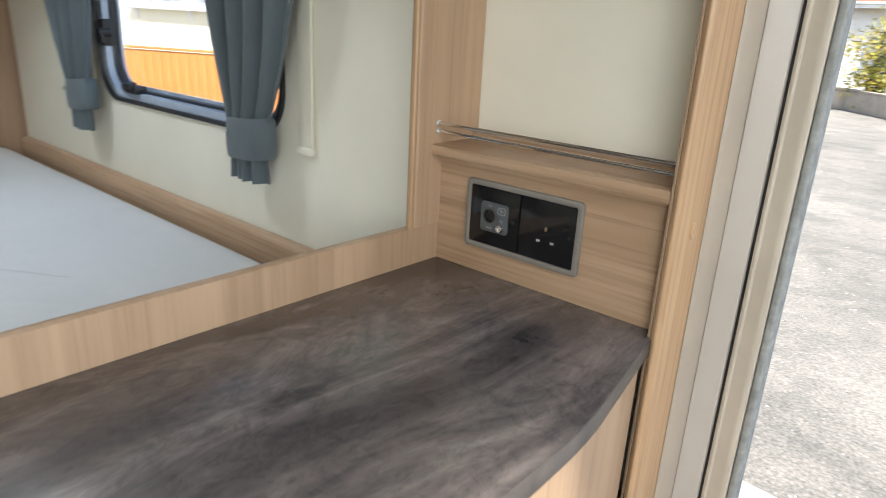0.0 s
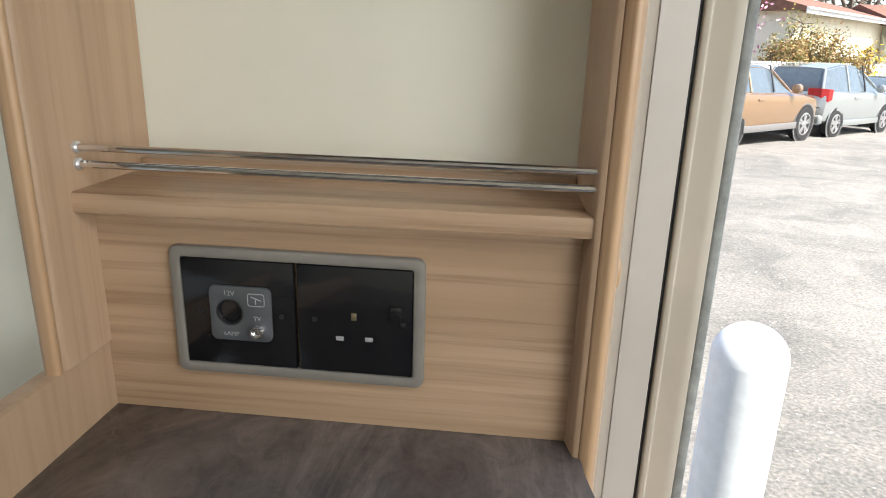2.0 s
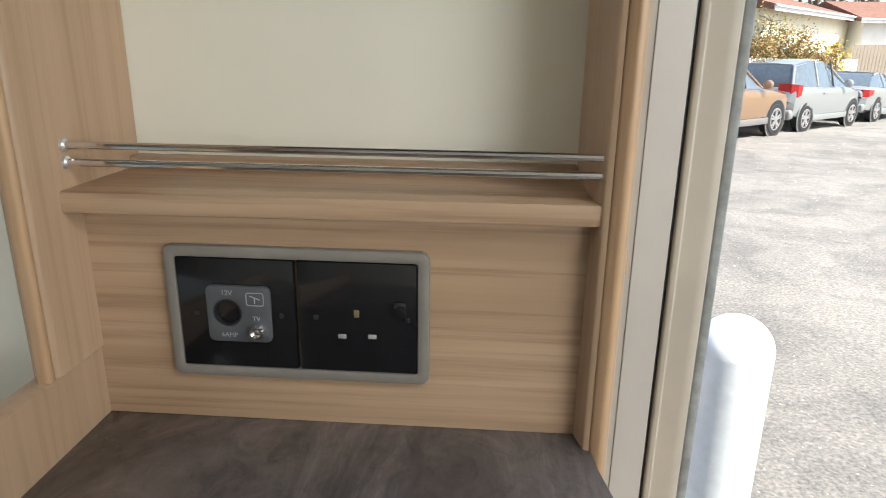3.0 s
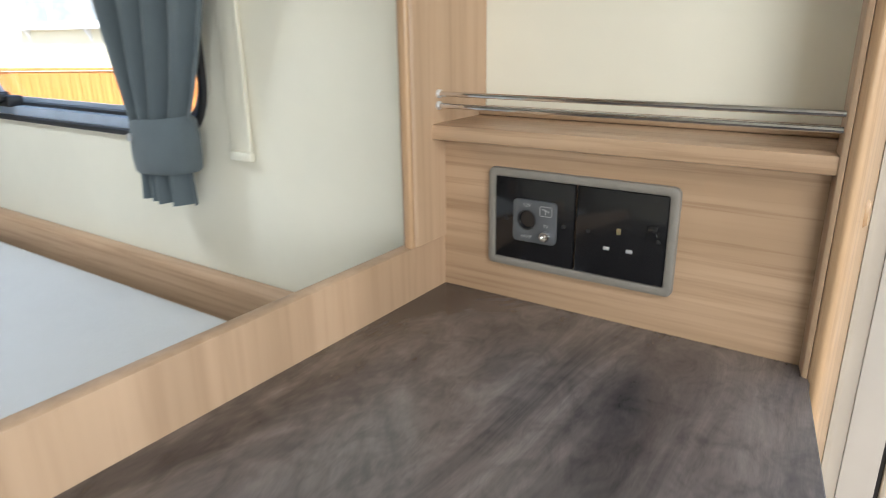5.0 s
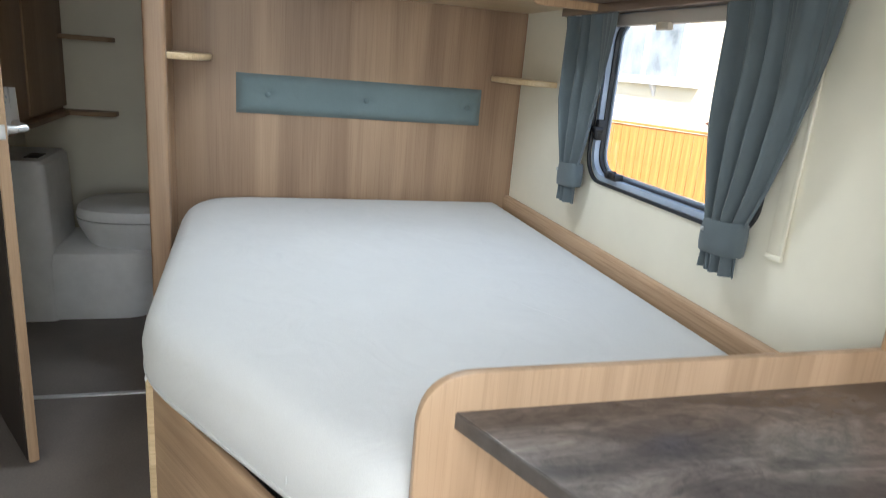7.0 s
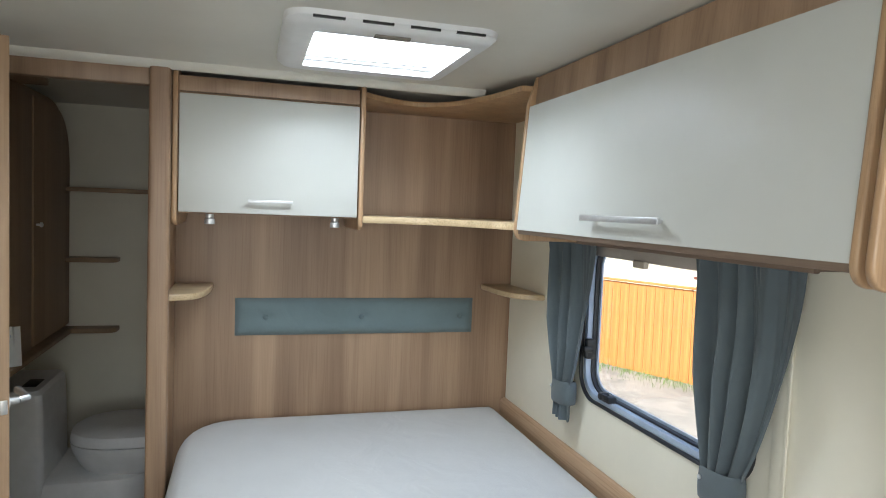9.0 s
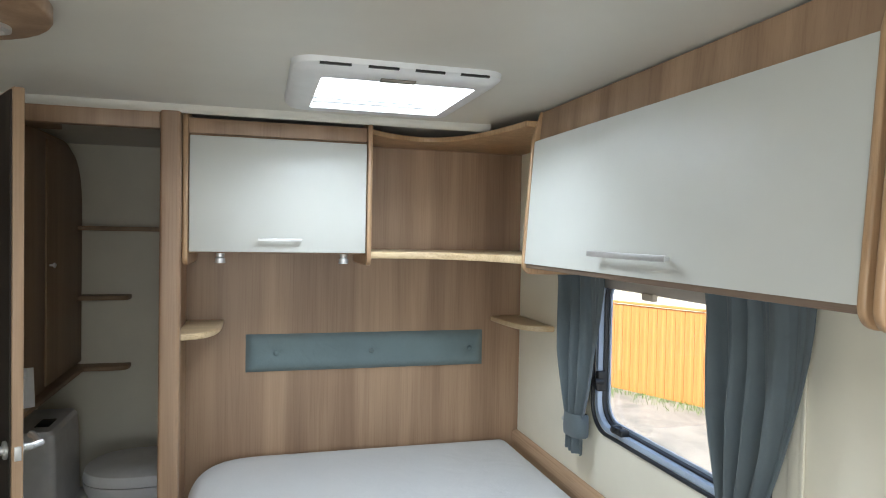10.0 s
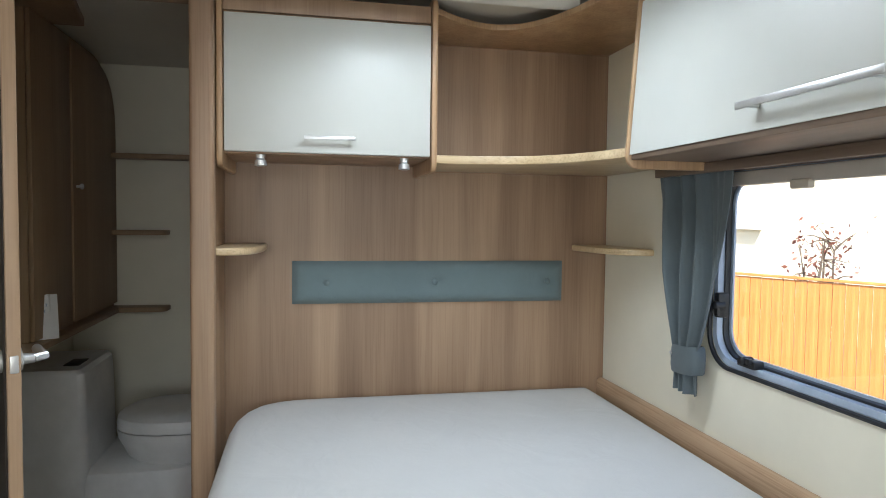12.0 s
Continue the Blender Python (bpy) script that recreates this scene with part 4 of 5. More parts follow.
for z, w in ((1.518, 0.5), (1.173, 0.23), (0.822, 0.23)):
    o = smooth_corner([(-3.278, -0.975), (-3.18, -0.975), (-3.18, -0.975 + w), (-3.278, -0.975 + w)], [0, 0, 0.05, 0])
    single("washroom_shelf", prism(o, "z", z, z + 0.022, 0.003), WASHWOOD, "small dark wood corner shelf on the washroom wall", "shelf", "washroom shelves")
card = thing("card_stand", (-2.43, -1.0, 0.845), "small white folded card standing on the washroom ledge", "card")
part("leaf", moved(box(-0.001, 0.001, -0.046, 0.046, 0, 0.15), pose(-2.40, -0.972, 0.845, 0, -7, 35)), WHITE, card)
part("leaf", moved(box(-0.001, 0.001, -0.046, 0.046, 0, 0.15), pose(-2.445, -0.995, 0.845, 0, 0, -35)), WHITE, card)
for k in range(5):
    part("print_bar", moved(box(0.0012, 0.0016, -0.012 + 0.006 * k - 0.002, -0.012 + 0.006 * k + 0.002, 0.03 + 0.02 * k, 0.04 + 0.02 * k), pose(-2.40, -0.972, 0.845, 0, -7, 35)), FRAMEGREY, card)

wcx = thing("toilet", (-2.72, -0.85, 0), "white plastic cassette toilet with closed lid and flush column", "toilet")
colr = []
for z, xf, yr in ((0.0, -2.595, -0.905), (0.3, -2.598, -0.908), (0.60, -2.606, -0.915), (0.675, -2.612, -0.92), (0.69, -2.622, -0.935)):
    colr.append([(x, y, z + 0.0) for x, y in rounded(-3.0, xf, -1.168, yr, 0.025, 4)])
part("column", loft(colr), WHITE, wcx)
part("control_panel", moved(box(-0.06, 0.06, -0.028, 0.028, 0, 0.004, 0.002), pose(-2.76, -0.99, 0.689)), BLACKPLASTIC, wcx, "dark flush control panel")
benchr = []
for z, g in ((0.0, 0.012), (0.03, 0.0), (0.26, 0.004), (0.298, 0.012), (0.312, 0.035)):
    benchr.append([(x, y, z) for x, y in rounded(-3.05 + g, -2.60 - g, -1.16, -0.50 - g, 0.14, 8)])
part("bench", loft(benchr), WHITE, wcx)


def oval(cx, cy, rx, ry, z, n=32, e=0.85):
    return [(cx + rx * math.copysign(abs(math.cos(2 * math.pi * k / n)) ** e, math.cos(2 * math.pi * k / n)),
             cy + ry * math.copysign(abs(math.sin(2 * math.pi * k / n)) ** e, math.sin(2 * math.pi * k / n)), z) for k in range(n)]


BX, BY = -2.80, -0.60
bowl = [oval(BX, BY, 0.15, 0.19, 0.305), oval(BX, BY, 0.17, 0.21, 0.33), oval(BX, BY, 0.195, 0.245, 0.40), oval(BX, BY, 0.20, 0.25, 0.432)]
part("bowl", loft(bowl), WHITE, wcx)
lid = [oval(BX, BY, 0.198, 0.248, 0.436), oval(BX, BY, 0.20, 0.25, 0.45), oval(BX, BY, 0.195, 0.243, 0.48), oval(BX, BY, 0.17, 0.215, 0.496), oval(BX, BY, 0.10, 0.13, 0.502)]
part("lid", loft(lid), WHITE, wcx, "closed glossy lid")

# ---------------------------------------------------------------- outside
structure("ground", loft([[(-400, y, ground_at(y)), (400, y, ground_at(y))] for y in (-400, 1.0, 20.0, 400)], close=False), ASPHALT, "worn pale asphalt yard", "ground")
structure("caravan_skirt", box(X0, X1, Y0, Y1 + 0.02, -0.28, -0.062), TRIMWHITE, "white chassis skirt under the caravan floor", "trim")

GRIT = leaf_material("pale_grit", (0.22, 0.21, 0.19), (0.62, 0.60, 0.55))
CONCRETE = plain("pale_concrete", (0.36, 0.345, 0.315), 0.9, vary=0.12, scale=5, grain=90, relief=0.4)
BLOCKGREY = plain("grey_concrete", (0.33, 0.32, 0.30), 0.9, vary=0.15, scale=9, grain=80, relief=0.4)
bol = thing("bollard", (0.624, 2.30, ground_at(2.3)), "white painted rounded steel bollard, paint weathered", "bollard")
BR = 0.104
prof = [(BR * 0.98, 0.0), (BR, 0.02), (BR, 0.735)] + [(BR * math.cos(radians(a)), 0.735 + 0.10 * math.sin(radians(a))) for a in range(10, 90, 10)] + [(0.004, 0.836)]
part("tube", lathe(prof[:3], 32, pose(0.624, 2.30, ground_at(2.3))), PAINTPOST, bol)
part("domed_cap", lathe(prof[2:], 32, pose(0.624, 2.30, ground_at(2.3))), PAINTPOST, bol)
part("base_collar", lathe([(BR + 0.03, 0.0), (BR + 0.03, 0.012), (BR + 0.001, 0.02)], 32, pose(0.624, 2.30, ground_at(2.3))), BLOCKGREY, bol)

# close-boarded fence beyond the window
fence = thing("fence", (-6.5, 4.45, ground_at(5)), "orange-stained close-boarded garden fence", "fence")
L = [Vector((-17, 3.5)), Vector((-8.8, 4.15)), Vector((-3.2, 6.9))]
bd = box(-0.062, 0.062, -0.008, 0.008, 0, 1.25, 0.003)
me = bpy.data.meshes.new("board")
bd.to_mesh(me)
bd.free()
me.materials.append(FENCE)
for a, c in zip(L, L[1:]):
    dv = c - a
    ang = math.atan2(dv.y, dv.x)
    n = int(dv.length / 0.128)
    for i in range(n):
        p = a + dv * ((i + 0.5) / n)
        ob = new("board", me)
        ob.parent = fence
        ob.matrix_parent_inverse = Matrix.Translation(fence.location).inverted()
        ob.matrix_basis = Matrix.LocRotScale((p.x, p.y, ground_at(5) - 0.07), Euler((0, 0, ang + (0.012 if i % 2 else -0.012))), None)
    nrm = Vector((-dv.y, dv.x)).normalized() * 0.02
    part("cap_rail", moved(box(0, dv.length, -0.03, 0.03, 1.25, 1.28, 0.006), pose(a.x, a.y, ground_at(5) - 0.06, 0, 0, math.degrees(ang))), FENCE, fence)

# house beyond the fence
hs = thing("house", (-12, 8.2, ground_at(9)), "cream rendered house with white windows behind the fence", "house")
HB = ground_at(9)
HA = pose(-22, 8.0, HB)
SILL = 1.2 - HB
part("wall", moved(box(0, 14.5, 0, 0.3, 0, 5.2), HA), RENDERWALL, hs)
part("roof", moved(prism([(-0.4, 5.2), (3.5, 7.4), (7.4, 5.2)], "x", -0.3, 14.8), HA), plain("red_roof_tiles", (0.30, 0.11, 0.07), 0.8, vary=0.2, scale=6), hs)
part("sill_band", moved(box(5.2, 11.4, -0.14, 0.0, SILL - 0.08, SILL, 0.01), HA), UPVC, hs, "long white window sill")
for wx, ww in ((5.4, 2.5), (8.1, 2.7)):
    z0, z1, wm = SILL + 0.002, SILL + 1.35, wx + ww / 2
    w = part("window", moved(prism([(wx, z0), (wx + ww, z0), (wx + ww, z1), (wx, z1)], "y", -0.05, 0.02,
                                   holes=([(wx + 0.09, z0 + 0.09), (wm - 0.05, z0 + 0.09), (wm - 0.05, z1 - 0.09), (wx + 0.09, z1 - 0.09)],
                                          [(wm + 0.05, z0 + 0.09), (wx + ww - 0.09, z0 + 0.09), (wx + ww - 0.09, z1 - 0.09), (wm + 0.05, z1 - 0.09)])), HA), UPVC, hs)
    part("pane", moved(box(wx + 0.09, wx + ww - 0.09, -0.012, -0.002, z0 + 0.09, z1 - 0.09), HA), HOUSEGLASS, w)
for bxk in (5.5, 8.05, 9.9):
    part("bracket", moved(prism([(0.0, SILL - 0.32), (0.0, SILL - 0.08), (-0.13, SILL - 0.08), (-0.05, SILL - 0.2)], "x", bxk, bxk + 0.09), HA), UPVC, hs)

# concrete strip along the pitch and loose grit on the asphalt
slab = []
for x, far in ((-7.0, 3.22), (-0.2, 2.66), (1.1, 2.55), (6.0, 2.14)):
    g0, g1 = ground_at(1.1), ground_at(far)
    slab.append([(x, 1.1, g0 - 0.05), (x, far, g1 - 0.05), (x, far, g1 + 0.008), (x, far - 0.012, g1 + 0.014), (x, 1.1, g0 + 0.014)])
structure("pavement", loft(slab), CONCRETE, "pale concrete strip beside the caravan", "pavement")
random.seed(41)
gb = bmesh.new()
for k in range(2600):
    y = 1.6 + 13.0 * random.random() ** 1.5
    x = random.uniform(-0.6 - 0.25 * y, 0.9 + 0.75 * y)
    r = random.uniform(0.004, 0.011) * (0.8 + 0.05 * y)
    z = ground_at(y) + r * 0.2
    a = random.random() * 6.28
    vs = [gb.verts.new((x + r * math.cos(a + q * 2.094 + random.random() * 0.6), y + r * math.sin(a + q * 2.094), z - r * 0.4)) for q in range(3)]
    tp = gb.verts.new((x, y, z + r * 0.5))
    for q in range(3):
        gb.faces.new((vs[q], vs[(q + 1) % 3], tp))
single("gravel", gb, GRIT, "pale loose grit scattered over the asphalt", "gravel", "", "stuff")

# ---------------------------------------------------------------- plants


GREEN = leaf_material("mid_green_leaves", (0.05, 0.10, 0.02), (0.16, 0.22, 0.04))
YELLOW = leaf_material("yellow_green_leaves", (0.13, 0.17, 0.03), (0.42, 0.33, 0.05))
RUSSET = leaf_material("russet_hedge_leaves", (0.17, 0.20, 0.06), (0.44, 0.25, 0.10))
PINK = leaf_material("pink_blossom", (0.60, 0.14, 0.30), (0.85, 0.52, 0.64))
REDLEAF = leaf_material("dark_red_leaves", (0.10, 0.03, 0.025), (0.22, 0.08, 0.05))
GRASS = leaf_material("grass_blades", (0.06, 0.13, 0.02), (0.14, 0.24, 0.04))
BARK = plain("grey_brown_bark", (0.13, 0.10, 0.075), 0.9, vary=0.25, scale=20, grain=60, relief=0.5)


def leaves(centres, n, size, spread, rng):
    verts, faces = [], []
    for _ in range(n):
        c = Vector(rng.choice(centres))
        p = c + Vector([rng.gauss(0, spread) for _ in range(3)])
        u = Vector([rng.gauss(0, 1) for _ in range(3)]).normalized()
        w = u.cross(Vector([rng.gauss(0, 1) for _ in range(3)])).normalized()
        s = size * rng.uniform(0.6, 1.4)
        k = len(verts)
        verts += [p - u * s, p + w * s * 0.5, p + u * s, p - w * s * 0.5]
        faces.append((k, k + 1, k + 2, k + 3))
    me = bpy.data.meshes.new("crown")
    me.from_pydata(verts, [], faces)
    return me


def shrub(name, base, height, width, n, size, mat, label, category, seed, depth=None, stems=7, kind=""):
    rng = random.Random(seed)
    th = thing(name, base, label, category, "", kind)
    depth = depth or width
    tips = []
    wood_bm = None
    for i in range(stems):
        a = rng.uniform(0, 2 * math.pi)
        tip = Vector((base[0] + width * 0.42 * math.cos(a) * rng.uniform(0.3, 1), base[1] + depth * 0.42 * math.sin(a) * rng.uniform(0.3, 1), base[2] + height * rng.uniform(0.65, 0.95)))
        root = Vector((base[0] + 0.1 * rng.gauss(0, 1) * width, base[1], base[2]))
        mid = root.lerp(tip, 0.5) + Vector((rng.gauss(0, 0.06), rng.gauss(0, 0.06), 0)) * width
        path = [root, root.lerp(mid, 0.5), mid, mid.lerp(tip, 0.5), tip]
        wood_bm = tube(path, [0.02 * height, 0.016 * height, 0.012 * height, 0.008 * height, 0.003 * height], 6, wood_bm)
        for s in (0.35, 0.55, 0.7, 0.85, 1.0):
            q = root.lerp(tip, s)
            for _ in range(3):
                e = q + Vector((rng.gauss(0, 0.16) * width, rng.gauss(0, 0.16) * depth, rng.gauss(0, 0.1) * height))
                e.z = max(e.z, base[2] + 0.08)
                wood_bm = tube([q, q.lerp(e, 0.5) + Vector((0, 0, 0.02)), e], [0.006 * height, 0.004 * height, 0.002 * height], 4, wood_bm)
                tips.append(tuple(e))
    part("trunk", wood_bm, BARK, th)
    me = leaves(tips, n, size, 0.075 * (width + height) / 2, rng)
    me.materials.append(mat)
    crown = new("crown", me)
    crown.parent = th
    crown.matrix_parent_inverse = Matrix.Translation(base).inverted()
    return th


shrub("shrub", (-3.76, 25.12, ground_at(25)), 2.9, 2.4, 2600, 0.07, YELLOW, "loose yellow-green garden shrub behind a low wall", "shrub", 3)
shrub("shrub", (-6.2, 27.07, ground_at(25)), 3.0, 1.8, 1800, 0.07, GREEN, "green garden shrub behind a low wall", "shrub", 4)
shrub("shrub", (0.9, 22.43, ground_at(25)), 2.6, 2.2, 1500, 0.05, YELLOW, "sparse twiggy shrub behind a low wall", "shrub", 5)
shrub("tree", (4.18, 23.32, ground_at(25)), 5.6, 5.6, 3600, 0.075, PINK, "magnolia tree in pink blossom with few leaves", "tree", 6, stems=11)
shrub("shrub", (9.83, 25.63, ground_at(25)), 3.0, 1.6, 1300, 0.05, YELLOW, "tall thin yellow-green shrub by the hedge", "shrub", 7)
shrub("rose_bush", (-6.95, 6.05, ground_at(6)), 1.75, 0.8, 520, 0.035, REDLEAF, "red-leaved rose bush behind the fence", "bush", 8)
for k in range(4):
    shrub("hedge", (8.5 + 0.85 * k, 24.2 + 0.35 * k, ground_at(25)), 2.4, 1.3, 5200, 0.045, RUSSET, "russet and yellow garden hedge behind the parked cars", "hedge", 20 + k)

shrub("shrub", (11.75, 25.2, ground_at(25)), 2.3, 0.8, 900, 0.05, leaf_material("forsythia_flowers", (0.62, 0.40, 0.02), (0.80, 0.60, 0.05)), "yellow flowering garden shrub at the end of the hedge", "shrub", 31)
for k, (tx, ty, th) in enumerate(((15.0, 44.0, 9.0), (20.5, 47.0, 10.0), (26.0, 50.0, 9.5))):
    shrub("tree", (tx, ty, ground_at(40)), th, 6.5, 260, 0.10, BARK, "bare leafless tree behind the bungalow roofs", "tree", 60 + k, stems=9)

rng = random.Random(9)
gv, gf = [], []
for _ in range(1300):
    s = rng.uniform(0, 1)
    a, c = Vector((-8.4, 4.3)), Vector((-3.6, 6.65))
    p = a.lerp(c, s) + Vector((0.42, -0.9)) * abs(rng.gauss(0, 0.22))
    h = rng.uniform(0.03, 0.09)
    dx, dy = rng.gauss(0, 0.02), rng.gauss(0, 0.02)
    k = len(gv)
    gv += [(p.x - 0.006, p.y, ground_at(p.y)), (p.x + 0.006, p.y, ground_at(p.y)), (p.x + dx, p.y + dy, ground_at(p.y) + h)]
    gf.append((k, k + 1, k + 2))
gm = bpy.data.meshes.new("grass")
gm.from_pydata(gv, [], gf)
gm.materials.append(GRASS)
tagged(new("grass", gm), "tufts of grass along the foot of the fence", "grass", "", "stuff")

# ---------------------------------------------------------------- low walls, fences, bungalows
BLOCK = plain("pale_block_wall", (0.42, 0.37, 0.30), 0.9, vary=0.15, scale=3, grain=30, relief=0.4)
low = thing("garden_wall", (-2.3, 22, ground_at(23)), "low weathered block garden wall along the road", "wall")
for (ax, ay), (cx, cy) in (((-12.67, 29.72), (-4.26, 25.11)), ((-4.26, 25.11), (-1.9, 22.36)), ((-1.9, 22.36), (1.85, 20.25))):
    dv = Vector((cx - ax, cy - ay))
    part("stretch", moved(box(0, dv.length, 0, 0.2, 0, 0.62, 0.02), pose(ax, ay, ground_at(23), 0, 0, math.degrees(math.atan2(dv.y, dv.x)))), BLOCK, low)
    part("coping", moved(box(-0.02, dv.length + 0.02, -0.03, 0.23, 0.62, 0.68, 0.01), pose(ax, ay, ground_at(23), 0, 0, math.degrees(math.atan2(dv.y, dv.x)))), BLOCK, low)
gp = thing("gate_post", (2.05, 19.65, ground_at(20)), "white painted timber gate post", "post")
part("post", box(1.97, 2.13, 19.57, 19.73, ground_at(20), ground_at(20) + 1.5, 0.01), UPVC, gp)

ROOF = plain("orange_brown_roof_tiles", (0.20, 0.10, 0.065), 0.85, vary=0.2, scale=5, grain=18, relief=0.6)
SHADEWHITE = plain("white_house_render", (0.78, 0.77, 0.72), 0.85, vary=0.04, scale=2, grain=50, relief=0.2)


def bungalow(name, m, w, depth, eaves, ridge, wall_mat, wins, label):
    b = thing(name, m.translation, label, "house")
    part("wall", moved(box(0, w, 0, depth, 0, eaves), m), wall_mat, b)
    part("roof", moved(prism([(-0.45, eaves - 0.05), (-0.45, eaves + 0.08), (depth / 2, ridge), (depth + 0.45, eaves + 0.08), (depth + 0.45, eaves - 0.05)], "x", -0.4, w + 0.4), m), ROOF, b)
    part("fascia", moved(box(-0.42, w + 0.42, -0.5, -0.455, eaves - 0.16, eaves + 0.06, 0.01), m), UPVC, b)
    part("gutter", moved(box(-0.42, w + 0.42, -0.58, -0.5, eaves - 0.02, eaves + 0.06, 0.02), m), UPVC, b)
    for wx, wz0, ww, wh in wins:
        f = part("window", moved(prism([(wx, wz0), (wx + ww, wz0), (wx + ww, wz0 + wh), (wx, wz0 + wh)], "y", -0.05, 0.0,
                                       holes=([(wx + 0.07, wz0 + 0.07), (wx + ww / 2 - 0.03, wz0 + 0.07), (wx + ww / 2 - 0.03, wz0 + wh - 0.07), (wx + 0.07, wz0 + wh - 0.07)],
                                              [(wx + ww / 2 + 0.03, wz0 + 0.07), (wx + ww - 0.07, wz0 + 0.07), (wx + ww - 0.07, wz0 + wh - 0.07), (wx + ww / 2 + 0.03, wz0 + wh - 0.07)])), m), UPVC, b)
        part("pane", moved(box(wx + 0.05, wx + ww - 0.05, -0.025, -0.01, wz0 + 0.05, wz0 + wh - 0.05), m), HOUSEGLASS, f)
    return b


bungalow("bungalow", pose(-14.69, 30.68, ground_at(30), 0, 0, -2.7), 18, 8, 3.5, 6.2, SHADEWHITE, [(2, 1.0, 1.6, 1.2), (9.6, 1.0, 1.8, 1.2), (13.6, 1.0, 1.6, 1.2)], "white bungalow with orange tiled roof across the road")
bungalow("bungalow", pose(9.9, 27.0, ground_at(30), 0, 0, 50), 13.0, 7, 3.4, 4.5, RENDERWALL, [], "cream bungalow with low brown tiled roof and white eaves")
bungalow("bungalow", pose(17.4, 34.6, ground_at(30), 0, 0, 4), 7.0, 6, 3.3, 4.3, SHADEWHITE, [(1.3, 1.5, 0.7, 1.3), (2.3, 1.5, 1.0, 1.3)], "white bungalow with small windows and low tiled roof")

GREYWOOD = wood("grey_fence_board", "z", (0.32, 0.28, 0.22), (0.22, 0.19, 0.15), 0.85)
gfence = thing("panel_fence", (14.5, 26.7, ground_at(25)), "grey weathered timber panel fence", "fence")
pb = box(-0.07, 0.07, -0.01, 0.01, 0, 2.1, 0.004)
pm = bpy.data.meshes.new("board")
pb.to_mesh(pm)
pb.free()
pm.materials.append(GREYWOOD)
for i in range(40):
    o = new("board", pm)
    o.parent = gfence
    o.matrix_parent_inverse = Matrix.Translation(gfence.location).inverted()
    o.matrix_basis = pose(12.7 + 0.145 * i, 25.7 + 0.05 * i, ground_at(25), 0, 0, 19)
pfence = thing("picket_fence", (7, 22.8, ground_at(23)), "white picket fence behind the parked cars", "fence")
sb = box(-0.03, 0.03, -0.008, 0.008, 0.05, 1.6, 0.004)
sm = bpy.data.meshes.new("slat")
sb.to_mesh(sm)
sb.free()
sm.materials.append(UPVC)
a, c = Vector((2.44, 20.66)), Vector((12.81, 25.57))
pang = math.degrees(math.atan2(c.y - a.y, c.x - a.x))
for i in range(110):
    p = a.lerp(c, (i + 0.5) / 110)
    o = new("slat", sm)
    o.parent = pfence
    o.matrix_parent_inverse = Matrix.Translation(pfence.location).inverted()
    o.matrix_basis = pose(p.x, p.y, ground_at(23), 0, 0, pang)
for z in (0.4, 1.38):
    part("rail", moved(box(0, (c - a).length, 0.01, 0.05, z, z + 0.07, 0.005), pose(a.x, a.y, ground_at(23), 0, 0, pang)), UPVC, pfence)

SIGNBLUE = plain("blue_sign_panel", (0.02, 0.12, 0.55), 0.4, relief=0.0)
sg = thing("sign_board", (3.48, 18.66, ground_at(18.6)), "blue and white car park sign board on posts", "sign")
SM = pose(2.78, 18.46, ground_at(18.6) + 0.3, 0, 0, 9)
part("panel", moved(box(0, 1.5, 0, 0.02, 0.55, 1.66, 0.004), SM), SIGNBLUE, sg)
part("header", moved(box(0.0, 1.5, -0.004, 0.0, 1.36, 1.66), SM), UPVC, sg, "white header strip")
part("logo", moved(prism([(0.28 + 0.13 * math.cos(k * math.pi / 12), 1.50 + 0.06 * math.sin(k * math.pi / 12)) for k in range(24)], "y", -0.008, -0.004,
                         holes=([(0.28 + 0.11 * math.cos(k * math.pi / 12), 1.50 + 0.045 * math.sin(k * math.pi / 12)) for k in range(24)],)), SM), FRAMEGREY, sg)
for px in (0.08, 1.38):
    part("post", moved(box(px, px + 0.06, 0.02, 0.08, -0.3, 1.66, 0.006), SM), SATIN, sg)


def sign_text(text, x, z, size):
    t = lettering(text, 0, 0, size, 0, sg, UPVC)
    t.data.transform(SM @ pose(x, -0.004, z))


sign_text("CUSTOM", 0.45, 1.10, 0.24)
sign_text("PAR", 0.33, 0.86, 0.24)

# ---------------------------------------------------------------- parked cars
TYRE = plain("black_tyre_rubber", (0.02, 0.02, 0.02), 0.8, vary=0.2, relief=0.2)
ALLOY = plain("silver_alloy", (0.6, 0.6, 0.61), 0.3, 0.9, vary=0.05, relief=0.0)
REDLAMP = plain("red_lamp_lens", (0.36, 0.02, 0.02), 0.15, vary=0.1, relief=0.0)
CLADDING = plain("grey_bumper_plastic", (0.16, 0.155, 0.15), 0.6, relief=0.1)
PLATEY = plain("yellow_number_plate", (0.75, 0.55, 0.05), 0.4, relief=0.0)


def paint(name, colour, metal=0.6):
    m, t, p = material(name)
    p.inputs["Base Color"].default_value = (*colour, 1)
    p.inputs["Metallic"].default_value, p.inputs["Roughness"].default_value = metal, 0.38
    p.inputs["Coat Weight"].default_value, p.inputs["Coat Roughness"].default_value = 1.0, 0.04
    return m


BRONZE = paint("bronze_metallic_paint", (0.30, 0.185, 0.10), 0.5)
SILVER = paint("silver_metallic_paint", (0.27, 0.29, 0.285), 0.35)


